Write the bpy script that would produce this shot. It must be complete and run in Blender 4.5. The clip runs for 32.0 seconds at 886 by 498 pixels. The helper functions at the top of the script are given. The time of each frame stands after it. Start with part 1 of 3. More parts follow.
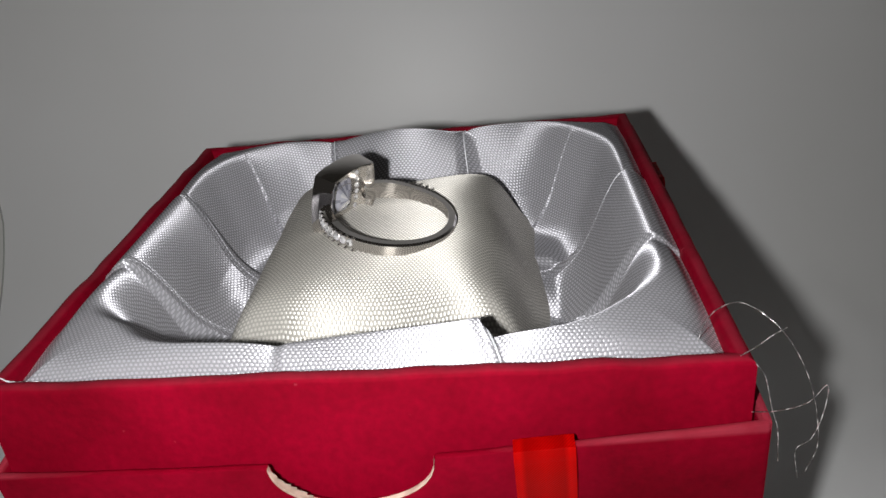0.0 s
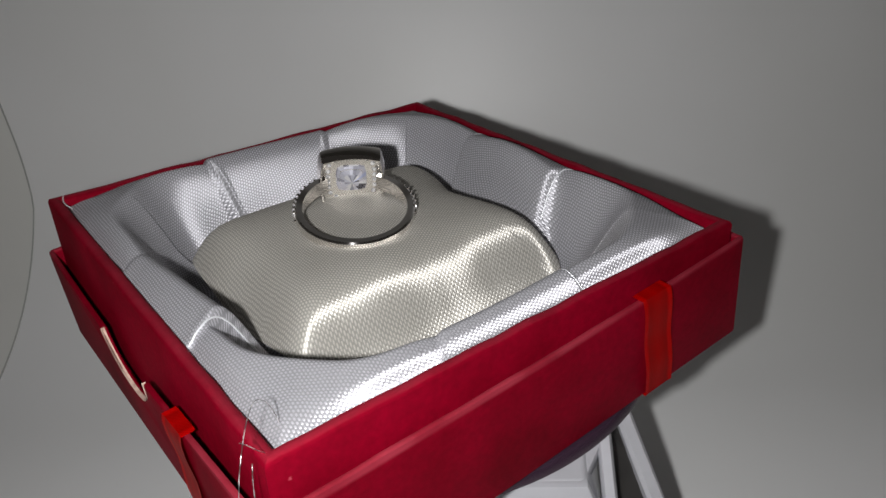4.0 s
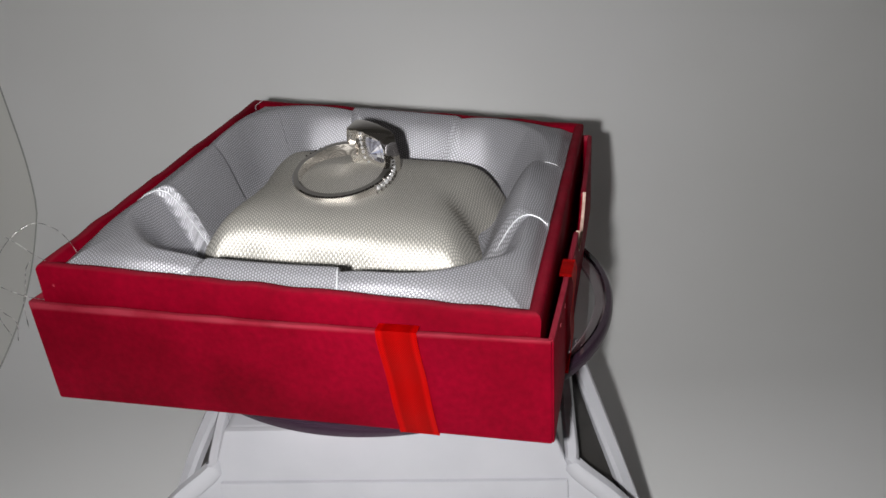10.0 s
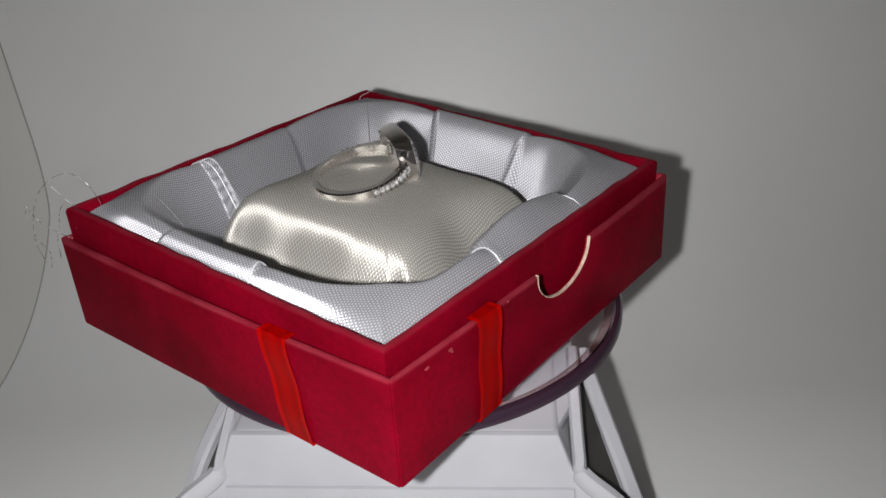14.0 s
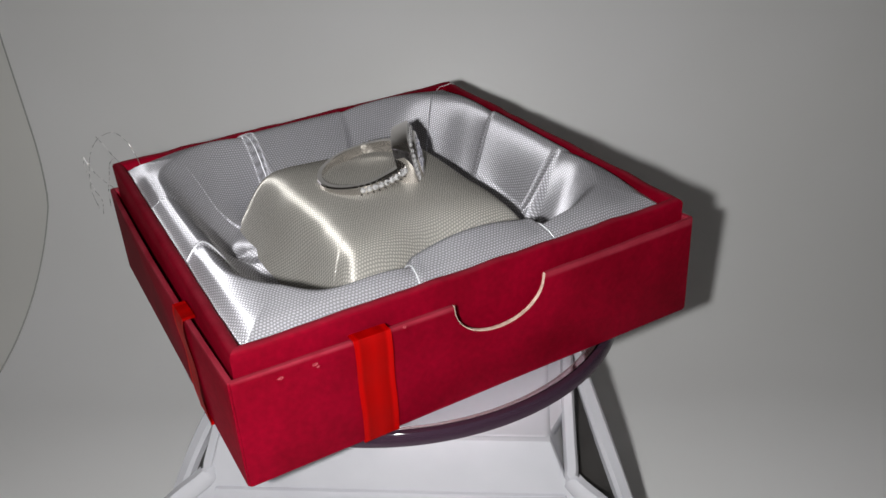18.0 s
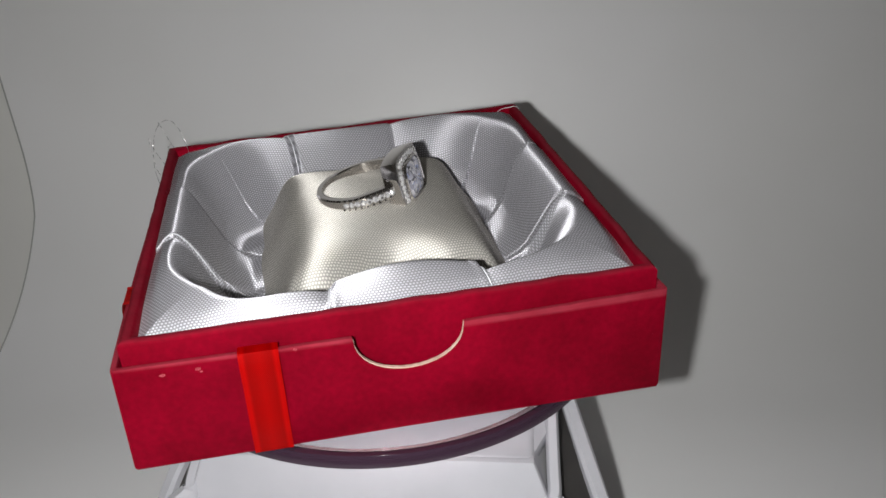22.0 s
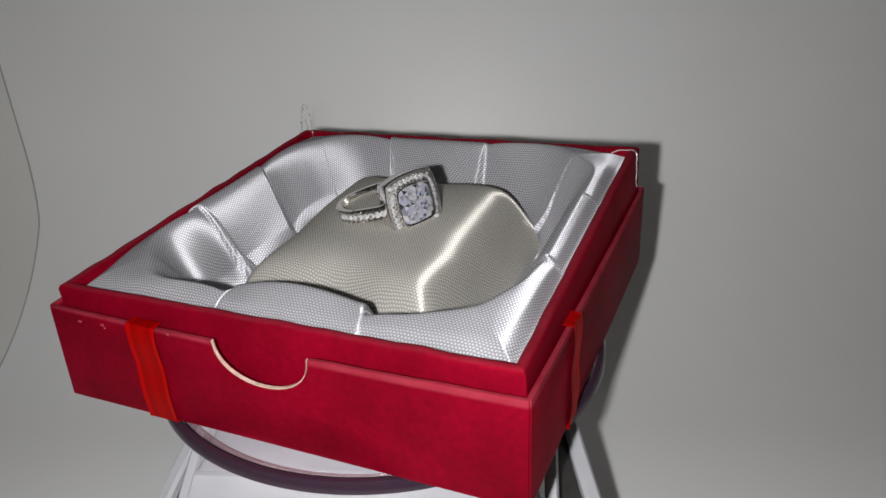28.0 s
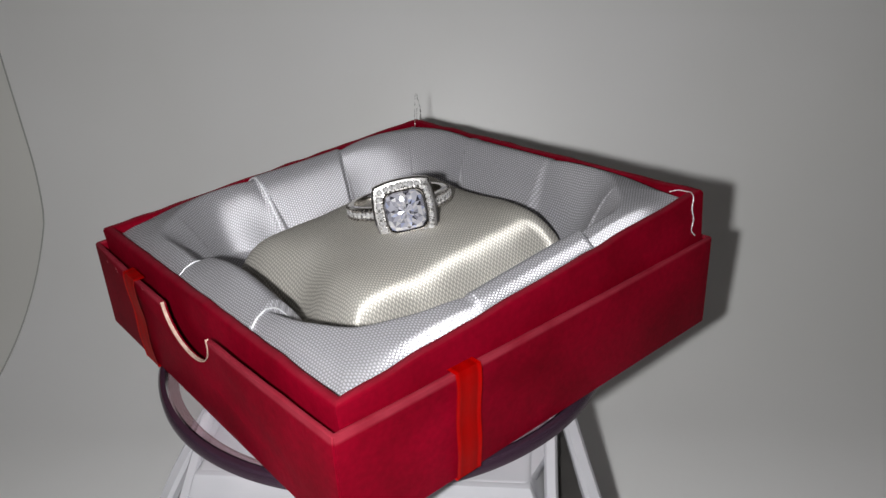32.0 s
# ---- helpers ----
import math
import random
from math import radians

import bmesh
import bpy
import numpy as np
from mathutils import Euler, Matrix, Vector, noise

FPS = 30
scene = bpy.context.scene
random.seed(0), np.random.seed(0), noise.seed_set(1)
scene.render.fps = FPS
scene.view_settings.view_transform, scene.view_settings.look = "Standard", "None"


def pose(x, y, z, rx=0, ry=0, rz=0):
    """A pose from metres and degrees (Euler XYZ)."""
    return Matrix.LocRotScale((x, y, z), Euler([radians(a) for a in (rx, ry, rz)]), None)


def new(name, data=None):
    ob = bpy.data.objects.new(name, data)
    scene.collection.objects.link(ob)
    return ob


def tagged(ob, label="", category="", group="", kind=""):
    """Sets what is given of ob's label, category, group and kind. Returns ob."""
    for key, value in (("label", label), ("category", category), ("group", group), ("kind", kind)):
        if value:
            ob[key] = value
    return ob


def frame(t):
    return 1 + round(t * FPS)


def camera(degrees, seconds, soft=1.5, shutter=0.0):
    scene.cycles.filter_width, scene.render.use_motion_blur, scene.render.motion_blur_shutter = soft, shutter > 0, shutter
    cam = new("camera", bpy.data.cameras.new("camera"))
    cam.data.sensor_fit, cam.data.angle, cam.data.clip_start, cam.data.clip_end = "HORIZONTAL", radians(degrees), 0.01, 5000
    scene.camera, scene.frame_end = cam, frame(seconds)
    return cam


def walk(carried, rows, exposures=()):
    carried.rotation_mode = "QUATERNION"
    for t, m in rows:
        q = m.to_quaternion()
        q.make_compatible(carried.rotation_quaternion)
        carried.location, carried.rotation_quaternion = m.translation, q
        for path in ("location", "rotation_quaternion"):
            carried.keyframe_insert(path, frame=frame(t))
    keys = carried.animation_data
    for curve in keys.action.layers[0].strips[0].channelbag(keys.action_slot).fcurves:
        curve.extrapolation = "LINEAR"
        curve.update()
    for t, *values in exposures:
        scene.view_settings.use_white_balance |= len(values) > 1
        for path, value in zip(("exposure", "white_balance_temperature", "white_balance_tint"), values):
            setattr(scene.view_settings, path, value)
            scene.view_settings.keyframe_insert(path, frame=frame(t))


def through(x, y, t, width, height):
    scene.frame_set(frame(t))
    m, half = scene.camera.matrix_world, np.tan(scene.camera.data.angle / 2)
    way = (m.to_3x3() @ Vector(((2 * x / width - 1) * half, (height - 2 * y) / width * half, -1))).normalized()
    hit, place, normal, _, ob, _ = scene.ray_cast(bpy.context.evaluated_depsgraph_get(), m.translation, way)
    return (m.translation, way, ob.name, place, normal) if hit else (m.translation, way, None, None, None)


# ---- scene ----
# A finger ring on a cushion in an open red gift box that turns on a small
# solar-driven turntable, filmed by a hand-held phone with its torch on.
cam = camera(58.06, 32.0)

PATH = [
    (0.0, 0.0242, -0.1148, 0.0833, 59.69, 6.56, 4.57),
    (0.5, 0.0265, -0.1140, 0.0832, 59.96, 6.95, 5.28),
    (1.0, 0.0260, -0.1144, 0.0838, 59.69, 7.12, 5.33),
    (1.5, 0.0276, -0.1144, 0.0850, 59.16, 7.31, 6.08),
    (2.0, 0.0300, -0.1152, 0.0839, 60.31, 7.62, 7.17),
    (2.5, 0.0276, -0.1156, 0.0851, 60.10, 7.04, 7.32),
    (3.0, 0.0288, -0.1151, 0.0832, 60.34, 7.13, 7.74),
    (3.5, 0.0292, -0.1187, 0.0833, 60.98, 6.47, 7.22),
    (4.0, 0.0299, -0.1242, 0.0881, 59.87, 5.44, 6.77),
    (4.5, 0.0300, -0.1233, 0.0859, 60.60, 5.09, 6.38),
    (6.5, 0.0258, -0.1282, 0.0883, 60.66, 4.28, 6.47),
    (7.0, 0.0255, -0.1289, 0.0883, 60.63, 4.58, 6.33),
    (7.5, 0.0253, -0.1334, 0.0914, 60.13, 4.88, 6.04),
    (8.0, 0.0313, -0.1497, 0.0856, 60.89, 5.69, 5.49),
    (8.5, 0.0319, -0.1469, 0.0841, 63.18, 4.15, 4.93),
    (9.0, 0.0304, -0.1484, 0.0841, 63.59, 3.85, 5.44),
    (9.5, 0.0313, -0.1479, 0.0835, 63.72, 4.07, 5.62),
    (10.0, 0.0313, -0.1481, 0.0835, 63.58, 3.87, 5.73),
    (10.5, 0.0309, -0.1481, 0.0837, 63.76, 3.58, 5.83),
    (11.0, 0.0319, -0.1477, 0.0834, 63.80, 3.57, 5.69),
    (11.5, 0.0317, -0.1480, 0.0825, 63.74, 3.51, 5.84),
    (12.0, 0.0307, -0.1484, 0.0834, 63.90, 3.46, 6.02),
    (12.5, 0.0302, -0.1487, 0.0837, 63.64, 3.54, 5.99),
    (13.0, 0.0311, -0.1484, 0.0835, 63.85, 3.57, 6.35),
    (13.5, 0.0312, -0.1482, 0.0830, 64.03, 3.63, 6.50),
    (14.0, 0.0317, -0.1480, 0.0824, 64.43, 3.56, 6.80),
    (14.5, 0.0318, -0.1472, 0.0824, 64.21, 3.57, 6.81),
    (16.5, 0.0323, -0.1463, 0.0825, 64.69, 3.32, 7.15),
    (17.0, 0.0326, -0.1463, 0.0818, 64.90, 3.18, 7.11),
    (17.5, 0.0326, -0.1454, 0.0811, 64.63, 3.23, 6.81),
    (18.0, 0.0338, -0.1448, 0.0835, 63.71, 3.09, 7.53),
    (18.5, 0.0333, -0.1448, 0.0835, 63.98, 2.97, 7.39),
    (19.0, 0.0342, -0.1445, 0.0834, 64.04, 2.91, 7.58),
    (19.5, 0.0340, -0.1444, 0.0837, 64.00, 2.83, 7.20),
    (20.0, 0.0347, -0.1443, 0.0842, 64.18, 2.85, 7.39),
    (20.5, 0.0344, -0.1437, 0.0835, 64.01, 2.94, 7.42),
    (21.0, 0.0343, -0.1440, 0.0836, 64.30, 3.06, 7.55),
    (21.5, 0.0339, -0.1438, 0.0849, 63.83, 1.89, 6.22),
    (22.0, 0.0345, -0.1441, 0.0854, 64.36, 2.14, 7.19),
    (22.5, 0.0359, -0.1437, 0.0850, 64.53, 2.36, 7.52),
    (23.0, 0.0360, -0.1411, 0.0835, 64.86, 2.65, 8.09),
    (23.5, 0.0361, -0.1406, 0.0836, 65.01, 2.74, 7.87),
    (24.0, 0.0359, -0.1405, 0.0839, 65.14, 2.69, 7.88),
    (24.5, 0.0353, -0.1410, 0.0847, 65.33, 2.76, 7.79),
    (25.0, 0.0351, -0.1406, 0.0848, 65.19, 3.11, 8.07),
    (25.5, 0.0350, -0.1406, 0.0854, 64.91, 2.97, 7.28),
    (27.5, 0.0353, -0.1409, 0.0857, 65.23, 2.21, 7.48),
    (28.0, 0.0370, -0.1398, 0.0863, 64.76, 2.20, 8.26),
    (28.5, 0.0386, -0.1385, 0.0856, 64.63, 2.36, 8.83),
    (29.0, 0.0375, -0.1394, 0.0858, 64.88, 2.21, 8.66),
    (29.5, 0.0373, -0.1393, 0.0864, 64.77, 2.29, 8.83),
    (30.0, 0.0366, -0.1392, 0.0863, 64.54, 2.46, 8.78),
    (30.5, 0.0379, -0.1391, 0.0875, 64.54, 2.46, 8.54),
    (31.0, 0.0376, -0.1394, 0.0878, 64.43, 2.65, 8.36),
    (31.5, 0.0384, -0.1391, 0.0877, 64.26, 2.58, 8.39),
    (32.0, 0.0387, -0.1387, 0.0875, 64.16, 2.67, 8.68),
]

# turn of the platter: seconds, degrees
TURN = [(0, 92.74), (1, 79.94), (2, 67.50), (3, 55.72), (4, 44.79), (5, 34.20), (6, 24.40), (7, 15.33), (8, 7.13), (9, -0.38), (10, -7.17), (11, -13.70), (12, -19.89), (13, -25.83), (14, -31.47), (15, -36.86), (16, -42.09), (17, -47.13), (18, -51.88), (19, -56.73), (20, -61.47), (21, -66.17), (22, -71.07), (23, -76.05), (24, -81.34), (25, -86.77), (26, -92.41), (27, -98.27), (28, -104.38), (29, -110.72), (30, -117.09), (31, -123.74), (32, -130.51)]

walk(cam, [(t, pose(x, y, z, rx, ry, rz)) for t, x, y, z, rx, ry, rz in PATH],
     exposures=[(0.0, -0.6), (4.5, -0.5), (7.0, -0.3), (8.3, 0.0), (32.0, 0.0)])

# ---- world and light ----
world = bpy.data.worlds.new("dim_room")
scene.world = world
world.use_nodes = True
world.node_tree.nodes["Background"].inputs[0].default_value = (1.0, 0.93, 0.86, 1)
world.node_tree.nodes["Background"].inputs[1].default_value = 0.033
TORCH = 4660.0            # radiance of the phone's torch
TORCH_AT = (-0.0145, -0.003, 0.001)   # from the lens: to its left, a little lower

MM = 0.001
AXIS = Vector((5.5, 0.3, 0.0)) * MM      # where the box sits on the platter
FLOOR = -0.057


# ---- material helpers ----
def material(name, color, rough=0.5, metal=0.0, spec=0.5):
    m = bpy.data.materials.new(name)
    m.use_nodes = True
    b = m.node_tree.nodes["Principled BSDF"]
    b.inputs["Base Color"].default_value = (*color, 1)
    b.inputs["Roughness"].default_value = rough
    b.inputs["Metallic"].default_value = metal
    b.inputs["Specular IOR Level"].default_value = spec
    return m


def add(m, kind, **values):
    n = m.node_tree.nodes.new(kind)
    for k, v in values.items():
        n.inputs[k.replace("_", " ")].default_value = v
    return n


def link(m, a, out, b, inp):
    m.node_tree.links.new(a.outputs[out], b.inputs[inp])


def bsdf(m):
    return m.node_tree.nodes["Principled BSDF"]


def noise_mix(m, low, high, scale, detail=5.0, lo=0.35, hi=0.65, second=None):
    """Colour that wanders between two tones at one or two scales."""
    tc = m.node_tree.nodes.new("ShaderNodeTexCoord")
    n = add(m, "ShaderNodeTexNoise", Scale=scale, Detail=detail)
    link(m, tc, "Object", n, "Vector")
    ramp = m.node_tree.nodes.new("ShaderNodeValToRGB")
    ramp.color_ramp.elements[0].position, ramp.color_ramp.elements[1].position = lo, hi
    ramp.color_ramp.elements[0].color, ramp.color_ramp.elements[1].color = (*low, 1), (*high, 1)
    link(m, n, "Fac", ramp, "Fac")
    if second:
        n2 = add(m, "ShaderNodeTexNoise", Scale=second, Detail=3.0)
        link(m, tc, "Object", n2, "Vector")
        mix = m.node_tree.nodes.new("ShaderNodeMix")
        mix.data_type, mix.blend_type = "RGBA", "SOFT_LIGHT"
        mix.inputs[0].default_value = 0.35
        link(m, ramp, "Color", mix, 6)
        link(m, n2, "Fac", mix, 7)
        link(m, mix, 2, bsdf(m), "Base Color")
    else:
        link(m, ramp, "Color", bsdf(m), "Base Color")
    return tc


def noise_bump(m, scale, strength, distance, tc=None, detail=4.0):
    tc = tc or m.node_tree.nodes.new("ShaderNodeTexCoord")
    n = add(m, "ShaderNodeTexNoise", Scale=scale, Detail=detail)
    link(m, tc, "Object", n, "Vector")
    b = add(m, "ShaderNodeBump", Strength=strength, Distance=distance)
    link(m, n, "Fac", b, "Height")
    link(m, b, "Normal", bsdf(m), "Normal")
    return b


def satin(name, color, low, pitch, gloss=0.5, rough=0.545, aniso=0.715, relief=0.45):
    """Woven satin. Its floats run along the uv's second way, so the sheen is narrow along them and drawn far out
    across them; staggered rows of short floats stand up as fine dots. The cloth's uv is in millimetres."""
    m = bpy.data.materials.new(name)
    m.use_nodes = True
    nt = m.node_tree
    nt.nodes.remove(nt.nodes["Principled BSDF"])
    uv = nt.nodes.new("ShaderNodeUVMap")
    sep = nt.nodes.new("ShaderNodeSeparateXYZ")
    link(m, uv, "UV", sep, "Vector")

    def mth(op, a, b=None):
        n = nt.nodes.new("ShaderNodeMath")
        n.operation = op
        for i, v in enumerate((a, b)):
            if v is None:
                continue
            if isinstance(v, (int, float)):
                n.inputs[i].default_value = v
            else:
                nt.links.new(v, n.inputs[i])
        return n.outputs[0]
    c, f = sep.outputs[0], sep.outputs[1]
    # threads are never quite even
    wob = add(m, "ShaderNodeTexNoise", Scale=0.3, Detail=2.0)
    link(m, uv, "UV", wob, "Vector")
    c = mth("ADD", c, mth("MULTIPLY", wob.outputs["Fac"], 0.6))
    f = mth("ADD", f, mth("MULTIPLY", wob.outputs["Fac"], 0.5))
    cord = mth("COSINE", mth("MULTIPLY", c, 2 * math.pi / pitch))
    row = mth("FLOOR", mth("ADD", mth("DIVIDE", c, pitch), 0.5))
    bead = mth("COSINE", mth("ADD", mth("MULTIPLY", f, 2 * math.pi / (pitch * 1.3)), mth("MULTIPLY", row, math.pi)))
    top = mth("MULTIPLY", mth("ADD", mth("MULTIPLY", cord, 0.5), 0.5), mth("ADD", mth("MULTIPLY", bead, 0.5), 0.5))
    dash = mth("MINIMUM", mth("MAXIMUM", mth("MULTIPLY", mth("SUBTRACT", top, 0.10), 2.4), 0.0), 1.0)
    glint = add(m, "ShaderNodeTexNoise", Scale=2.6, Detail=3.0)
    link(m, uv, "UV", glint, "Vector")
    bump = add(m, "ShaderNodeBump", Strength=relief, Distance=0.00006)
    nt.links.new(mth("ADD", top, mth("MULTIPLY", glint.outputs["Fac"], 0.7)), bump.inputs["Height"])
    # thread tone: floats pale, the crossing threads between them duller; slow drift over the cloth
    ramp = nt.nodes.new("ShaderNodeValToRGB")
    ramp.color_ramp.elements[0].position, ramp.color_ramp.elements[1].position = 0.0, 0.8
    ramp.color_ramp.elements[0].color, ramp.color_ramp.elements[1].color = (*low, 1), (*color, 1)
    nt.links.new(dash, ramp.inputs["Fac"])
    drift = add(m, "ShaderNodeTexNoise", Scale=0.09, Detail=3.0)
    link(m, uv, "UV", drift, "Vector")
    mix = nt.nodes.new("ShaderNodeMix")
    mix.data_type, mix.blend_type = "RGBA", "SOFT_LIGHT"
    mix.inputs[0].default_value = 0.25
    link(m, ramp, "Color", mix, 6)
    link(m, drift, "Fac", mix, 7)
    # matt ground and long sheen
    matt = nt.nodes.new("ShaderNodeBsdfDiffuse")
    link(m, mix, 2, matt, "Color")
    link(m, bump, "Normal", matt, "Normal")
    sheen = nt.nodes.new("ShaderNodeBsdfAnisotropic")
    sheen.distribution = "GGX"
    for key, value in (("Roughness", rough), ("Anisotropy", aniso), ("Rotation", 0.25)):
        sheen.inputs[key].default_value = value
    tan = nt.nodes.new("ShaderNodeTangent")
    tan.direction_type = "UV_MAP"
    link(m, tan, "Tangent", sheen, "Tangent")
    link(m, mix, 2, sheen, "Color")
    link(m, bump, "Normal", sheen, "Normal")
    both = nt.nodes.new("ShaderNodeMixShader")
    # the floats shine, the dips between them do not
    nt.links.new(mth("ADD", mth("MULTIPLY", dash, gloss * 0.25), gloss * 0.52), both.inputs[0])
    link(m, matt, "BSDF", both, 1)
    link(m, sheen, "BSDF", both, 2)
    link(m, both, "Shader", nt.nodes["Material Output"], "Surface")
    return m


# ---- materials ----
M_SHEET = material("white_sheet", (0.86, 0.86, 0.85), 0.41, 0, 0.5)
tc_ = noise_mix(M_SHEET, (0.83, 0.83, 0.815), (0.88, 0.88, 0.88), 9.0, 3.0)
noise_bump(M_SHEET, 500.0, 0.03, 0.0005, tc_)
M_UNDER = material("grey_white_sheet", (0.80, 0.795, 0.76), 0.45, 0, 0.4)
noise_mix(M_UNDER, (0.78, 0.775, 0.74), (0.83, 0.825, 0.79), 9.0, 3.0)
# grey of the shadow line painted along the white sheet's edge
M_CUT_SHADE = material("cut_edge_shade", (0.42, 0.42, 0.40), 0.7)
M_WALL = material("pale_wall", (0.6, 0.6, 0.58), 0.7)
noise_mix(M_WALL, (0.57, 0.57, 0.55), (0.63, 0.63, 0.61), 12.0)
M_PLASTIC = material("white_plastic", (0.66, 0.66, 0.69), 0.22, 0, 0.5)
tc_ = noise_mix(M_PLASTIC, (0.46, 0.46, 0.49), (0.50, 0.50, 0.53), 60.0)
M_PANEL = material("solar_cell", (0.004, 0.004, 0.006), 0.16, 0, 0.5)
noise_mix(M_PANEL, (0.003, 0.003, 0.005), (0.006, 0.006, 0.010), 40.0)
def red_paper(name, worn, by_uv=False):
    """Mottled red paper; worn: height of a top edge rubbed pale in places, or None; by_uv: the height is the uv's, in mm."""
    m = material(name, (0.24, 0.001, 0.011), 0.7, 0.35, 0.06)
    tc = noise_mix(m, (0.15, 0.0003, 0.007), (0.26, 0.0005, 0.0145), 55.0, 6.0, 0.3, 0.62, 900.0)
    noise_bump(m, 1500.0, 0.25, 0.0002, tc)
    n = add(m, "ShaderNodeTexNoise", Scale=420.0, Detail=4.0)
    link(m, tc, "Object", n, "Vector")
    ramp = m.node_tree.nodes.new("ShaderNodeValToRGB")
    ramp.color_ramp.elements[0].position, ramp.color_ramp.elements[1].position = 0.74, 0.80
    link(m, n, "Fac", ramp, "Fac")
    fac = ramp.outputs["Color"]
    if worn:
        sep = m.node_tree.nodes.new("ShaderNodeSeparateXYZ")
        link(m, tc, "UV" if by_uv else "Object", sep, "Vector")
        rim = m.node_tree.nodes.new("ShaderNodeMapRange")
        rim.inputs["From Min"].default_value, rim.inputs["From Max"].default_value = worn - (0.7 if by_uv else 0.0006), worn
        link(m, sep, "Y" if by_uv else "Z", rim, "Value")
        n2 = add(m, "ShaderNodeTexNoise", Scale=160.0, Detail=5.0)
        link(m, tc, "Object", n2, "Vector")
        both = m.node_tree.nodes.new("ShaderNodeMath")
        both.operation = "MULTIPLY"
        link(m, rim, "Result", both, 0)
        link(m, n2, "Fac", both, 1)
        mx = m.node_tree.nodes.new("ShaderNodeMath")
        mx.operation = "MAXIMUM"
        m.node_tree.links.new(fac, mx.inputs[0])
        link(m, both, "Value", mx, 1)
        fac = mx.outputs[0]
    mix = m.node_tree.nodes.new("ShaderNodeMix")
    mix.data_type = "RGBA"
    m.node_tree.links.new(bsdf(m).inputs["Base Color"].links[0].from_socket, mix.inputs[6])
    mix.inputs[7].default_value = (0.44, 0.055, 0.085, 1)
    m.node_tree.links.new(fac, mix.inputs[0])
    link(m, mix, 2, bsdf(m), "Base Color")
    return m


M_RED = red_paper("red_paper", None)
M_RED_WORN = red_paper("worn_red_paper", 0.0191)
M_RED_TRAY = red_paper("worn_tray_paper", 0.35, True)
M_CARD = material("bare_card", (0.62, 0.45, 0.36), 0.9)
noise_mix(M_CARD, (0.5, 0.34, 0.27), (0.72, 0.55, 0.45), 700.0)


def ribbon_material():
    """Red satin ribbon: bright selvages, a deeper ground between them with a fine slanting twill."""
    m = material("red_ribbon", (0.6, 0.001, 0.001), 0.42, 0.15, 0.15)
    nt = m.node_tree
    uv = nt.nodes.new("ShaderNodeUVMap")
    sep = nt.nodes.new("ShaderNodeSeparateXYZ")
    link(m, uv, "UV", sep, "Vector")
    wide = nt.nodes.new("ShaderNodeMath")
    wide.operation = "DIVIDE"
    wide.inputs[1].default_value = 6.6
    link(m, sep, "X", wide, 0)
    ramp = nt.nodes.new("ShaderNodeValToRGB")
    el = ramp.color_ramp.elements
    el[0].position, el[0].color = 0.03, (0.8, 0.0012, 0.001, 1)
    el[1].position, el[1].color = 0.97, (0.8, 0.0012, 0.001, 1)
    for q, c in ((0.10, (0.88, 0.0015, 0.001, 1)), (0.19, (0.58, 0.0007, 0.0007, 1)), (0.5, (0.74, 0.0010, 0.001, 1)), (0.81, (0.58, 0.0007, 0.0007, 1)), (0.90, (0.88, 0.0015, 0.001, 1))):
        k = el.new(q)
        k.color = c
    link(m, wide, "Value", ramp, "Fac")
    wave = add(m, "ShaderNodeTexWave", Scale=1.7, Distortion=0.6)
    wave.bands_direction = "DIAGONAL"
    link(m, uv, "UV", wave, "Vector")
    mix = nt.nodes.new("ShaderNodeMix")
    mix.data_type, mix.blend_type = "RGBA", "MULTIPLY"
    mix.inputs[0].default_value = 0.22
    link(m, ramp, "Color", mix, 6)
    link(m, wave, "Color", mix, 7)
    link(m, mix, 2, bsdf(m), "Base Color")
    bump = add(m, "ShaderNodeBump", Strength=0.35, Distance=0.00008)
    link(m, wave, "Fac", bump, "Height")
    link(m, bump, "Normal", bsdf(m), "Normal")
    return m


M_RIBBON = ribbon_material()
M_LINING = satin("silver_satin", (0.83, 0.82, 0.87), (0.40, 0.395, 0.423), 0.45, 0.82)
M_CUSHION = satin("cream_satin", (0.89, 0.86, 0.80), (0.465, 0.443, 0.40), 0.43, 0.77)
M_FOLD = material("satin_fold", (0.88, 0.89, 0.92), 0.35, 0.3, 0.6)
noise_bump(M_FOLD, 2500.0, 0.4, 0.0002)
M_SILVER = material("polished_silver", (0.80, 0.77, 0.745), 0.05, 1.0)
noise_bump(M_SILVER, 700.0, 0.02, 0.0002)
M_CAST = material("cast_silver", (0.78, 0.755, 0.72), 0.24, 0.95)
noise_bump(M_CAST, 1800.0, 0.25, 0.0002)
M_PAVE = material("grained_silver", (0.55, 0.54, 0.53), 0.35, 0.9)
noise_bump(M_PAVE, 2600.0, 0.5, 0.0002)
M_SCUFF = material("scuffed_paper", (0.55, 0.16, 0.18), 0.8)
noise_mix(M_SCUFF, (0.27, 0.012, 0.025), (0.42, 0.07, 0.09), 2500.0)
M_THREAD = material("silver_thread", (0.6, 0.59, 0.59), 0.28, 0.8)
noise_mix(M_THREAD, (0.16, 0.15, 0.15), (1.0, 0.98, 0.97), 1100.0, 2.0, 0.45, 0.62)
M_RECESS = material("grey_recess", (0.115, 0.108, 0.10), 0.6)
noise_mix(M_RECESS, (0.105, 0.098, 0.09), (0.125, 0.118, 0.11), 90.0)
M_TORCH = bpy.data.materials.new("torch_light")
M_TORCH.use_nodes = True
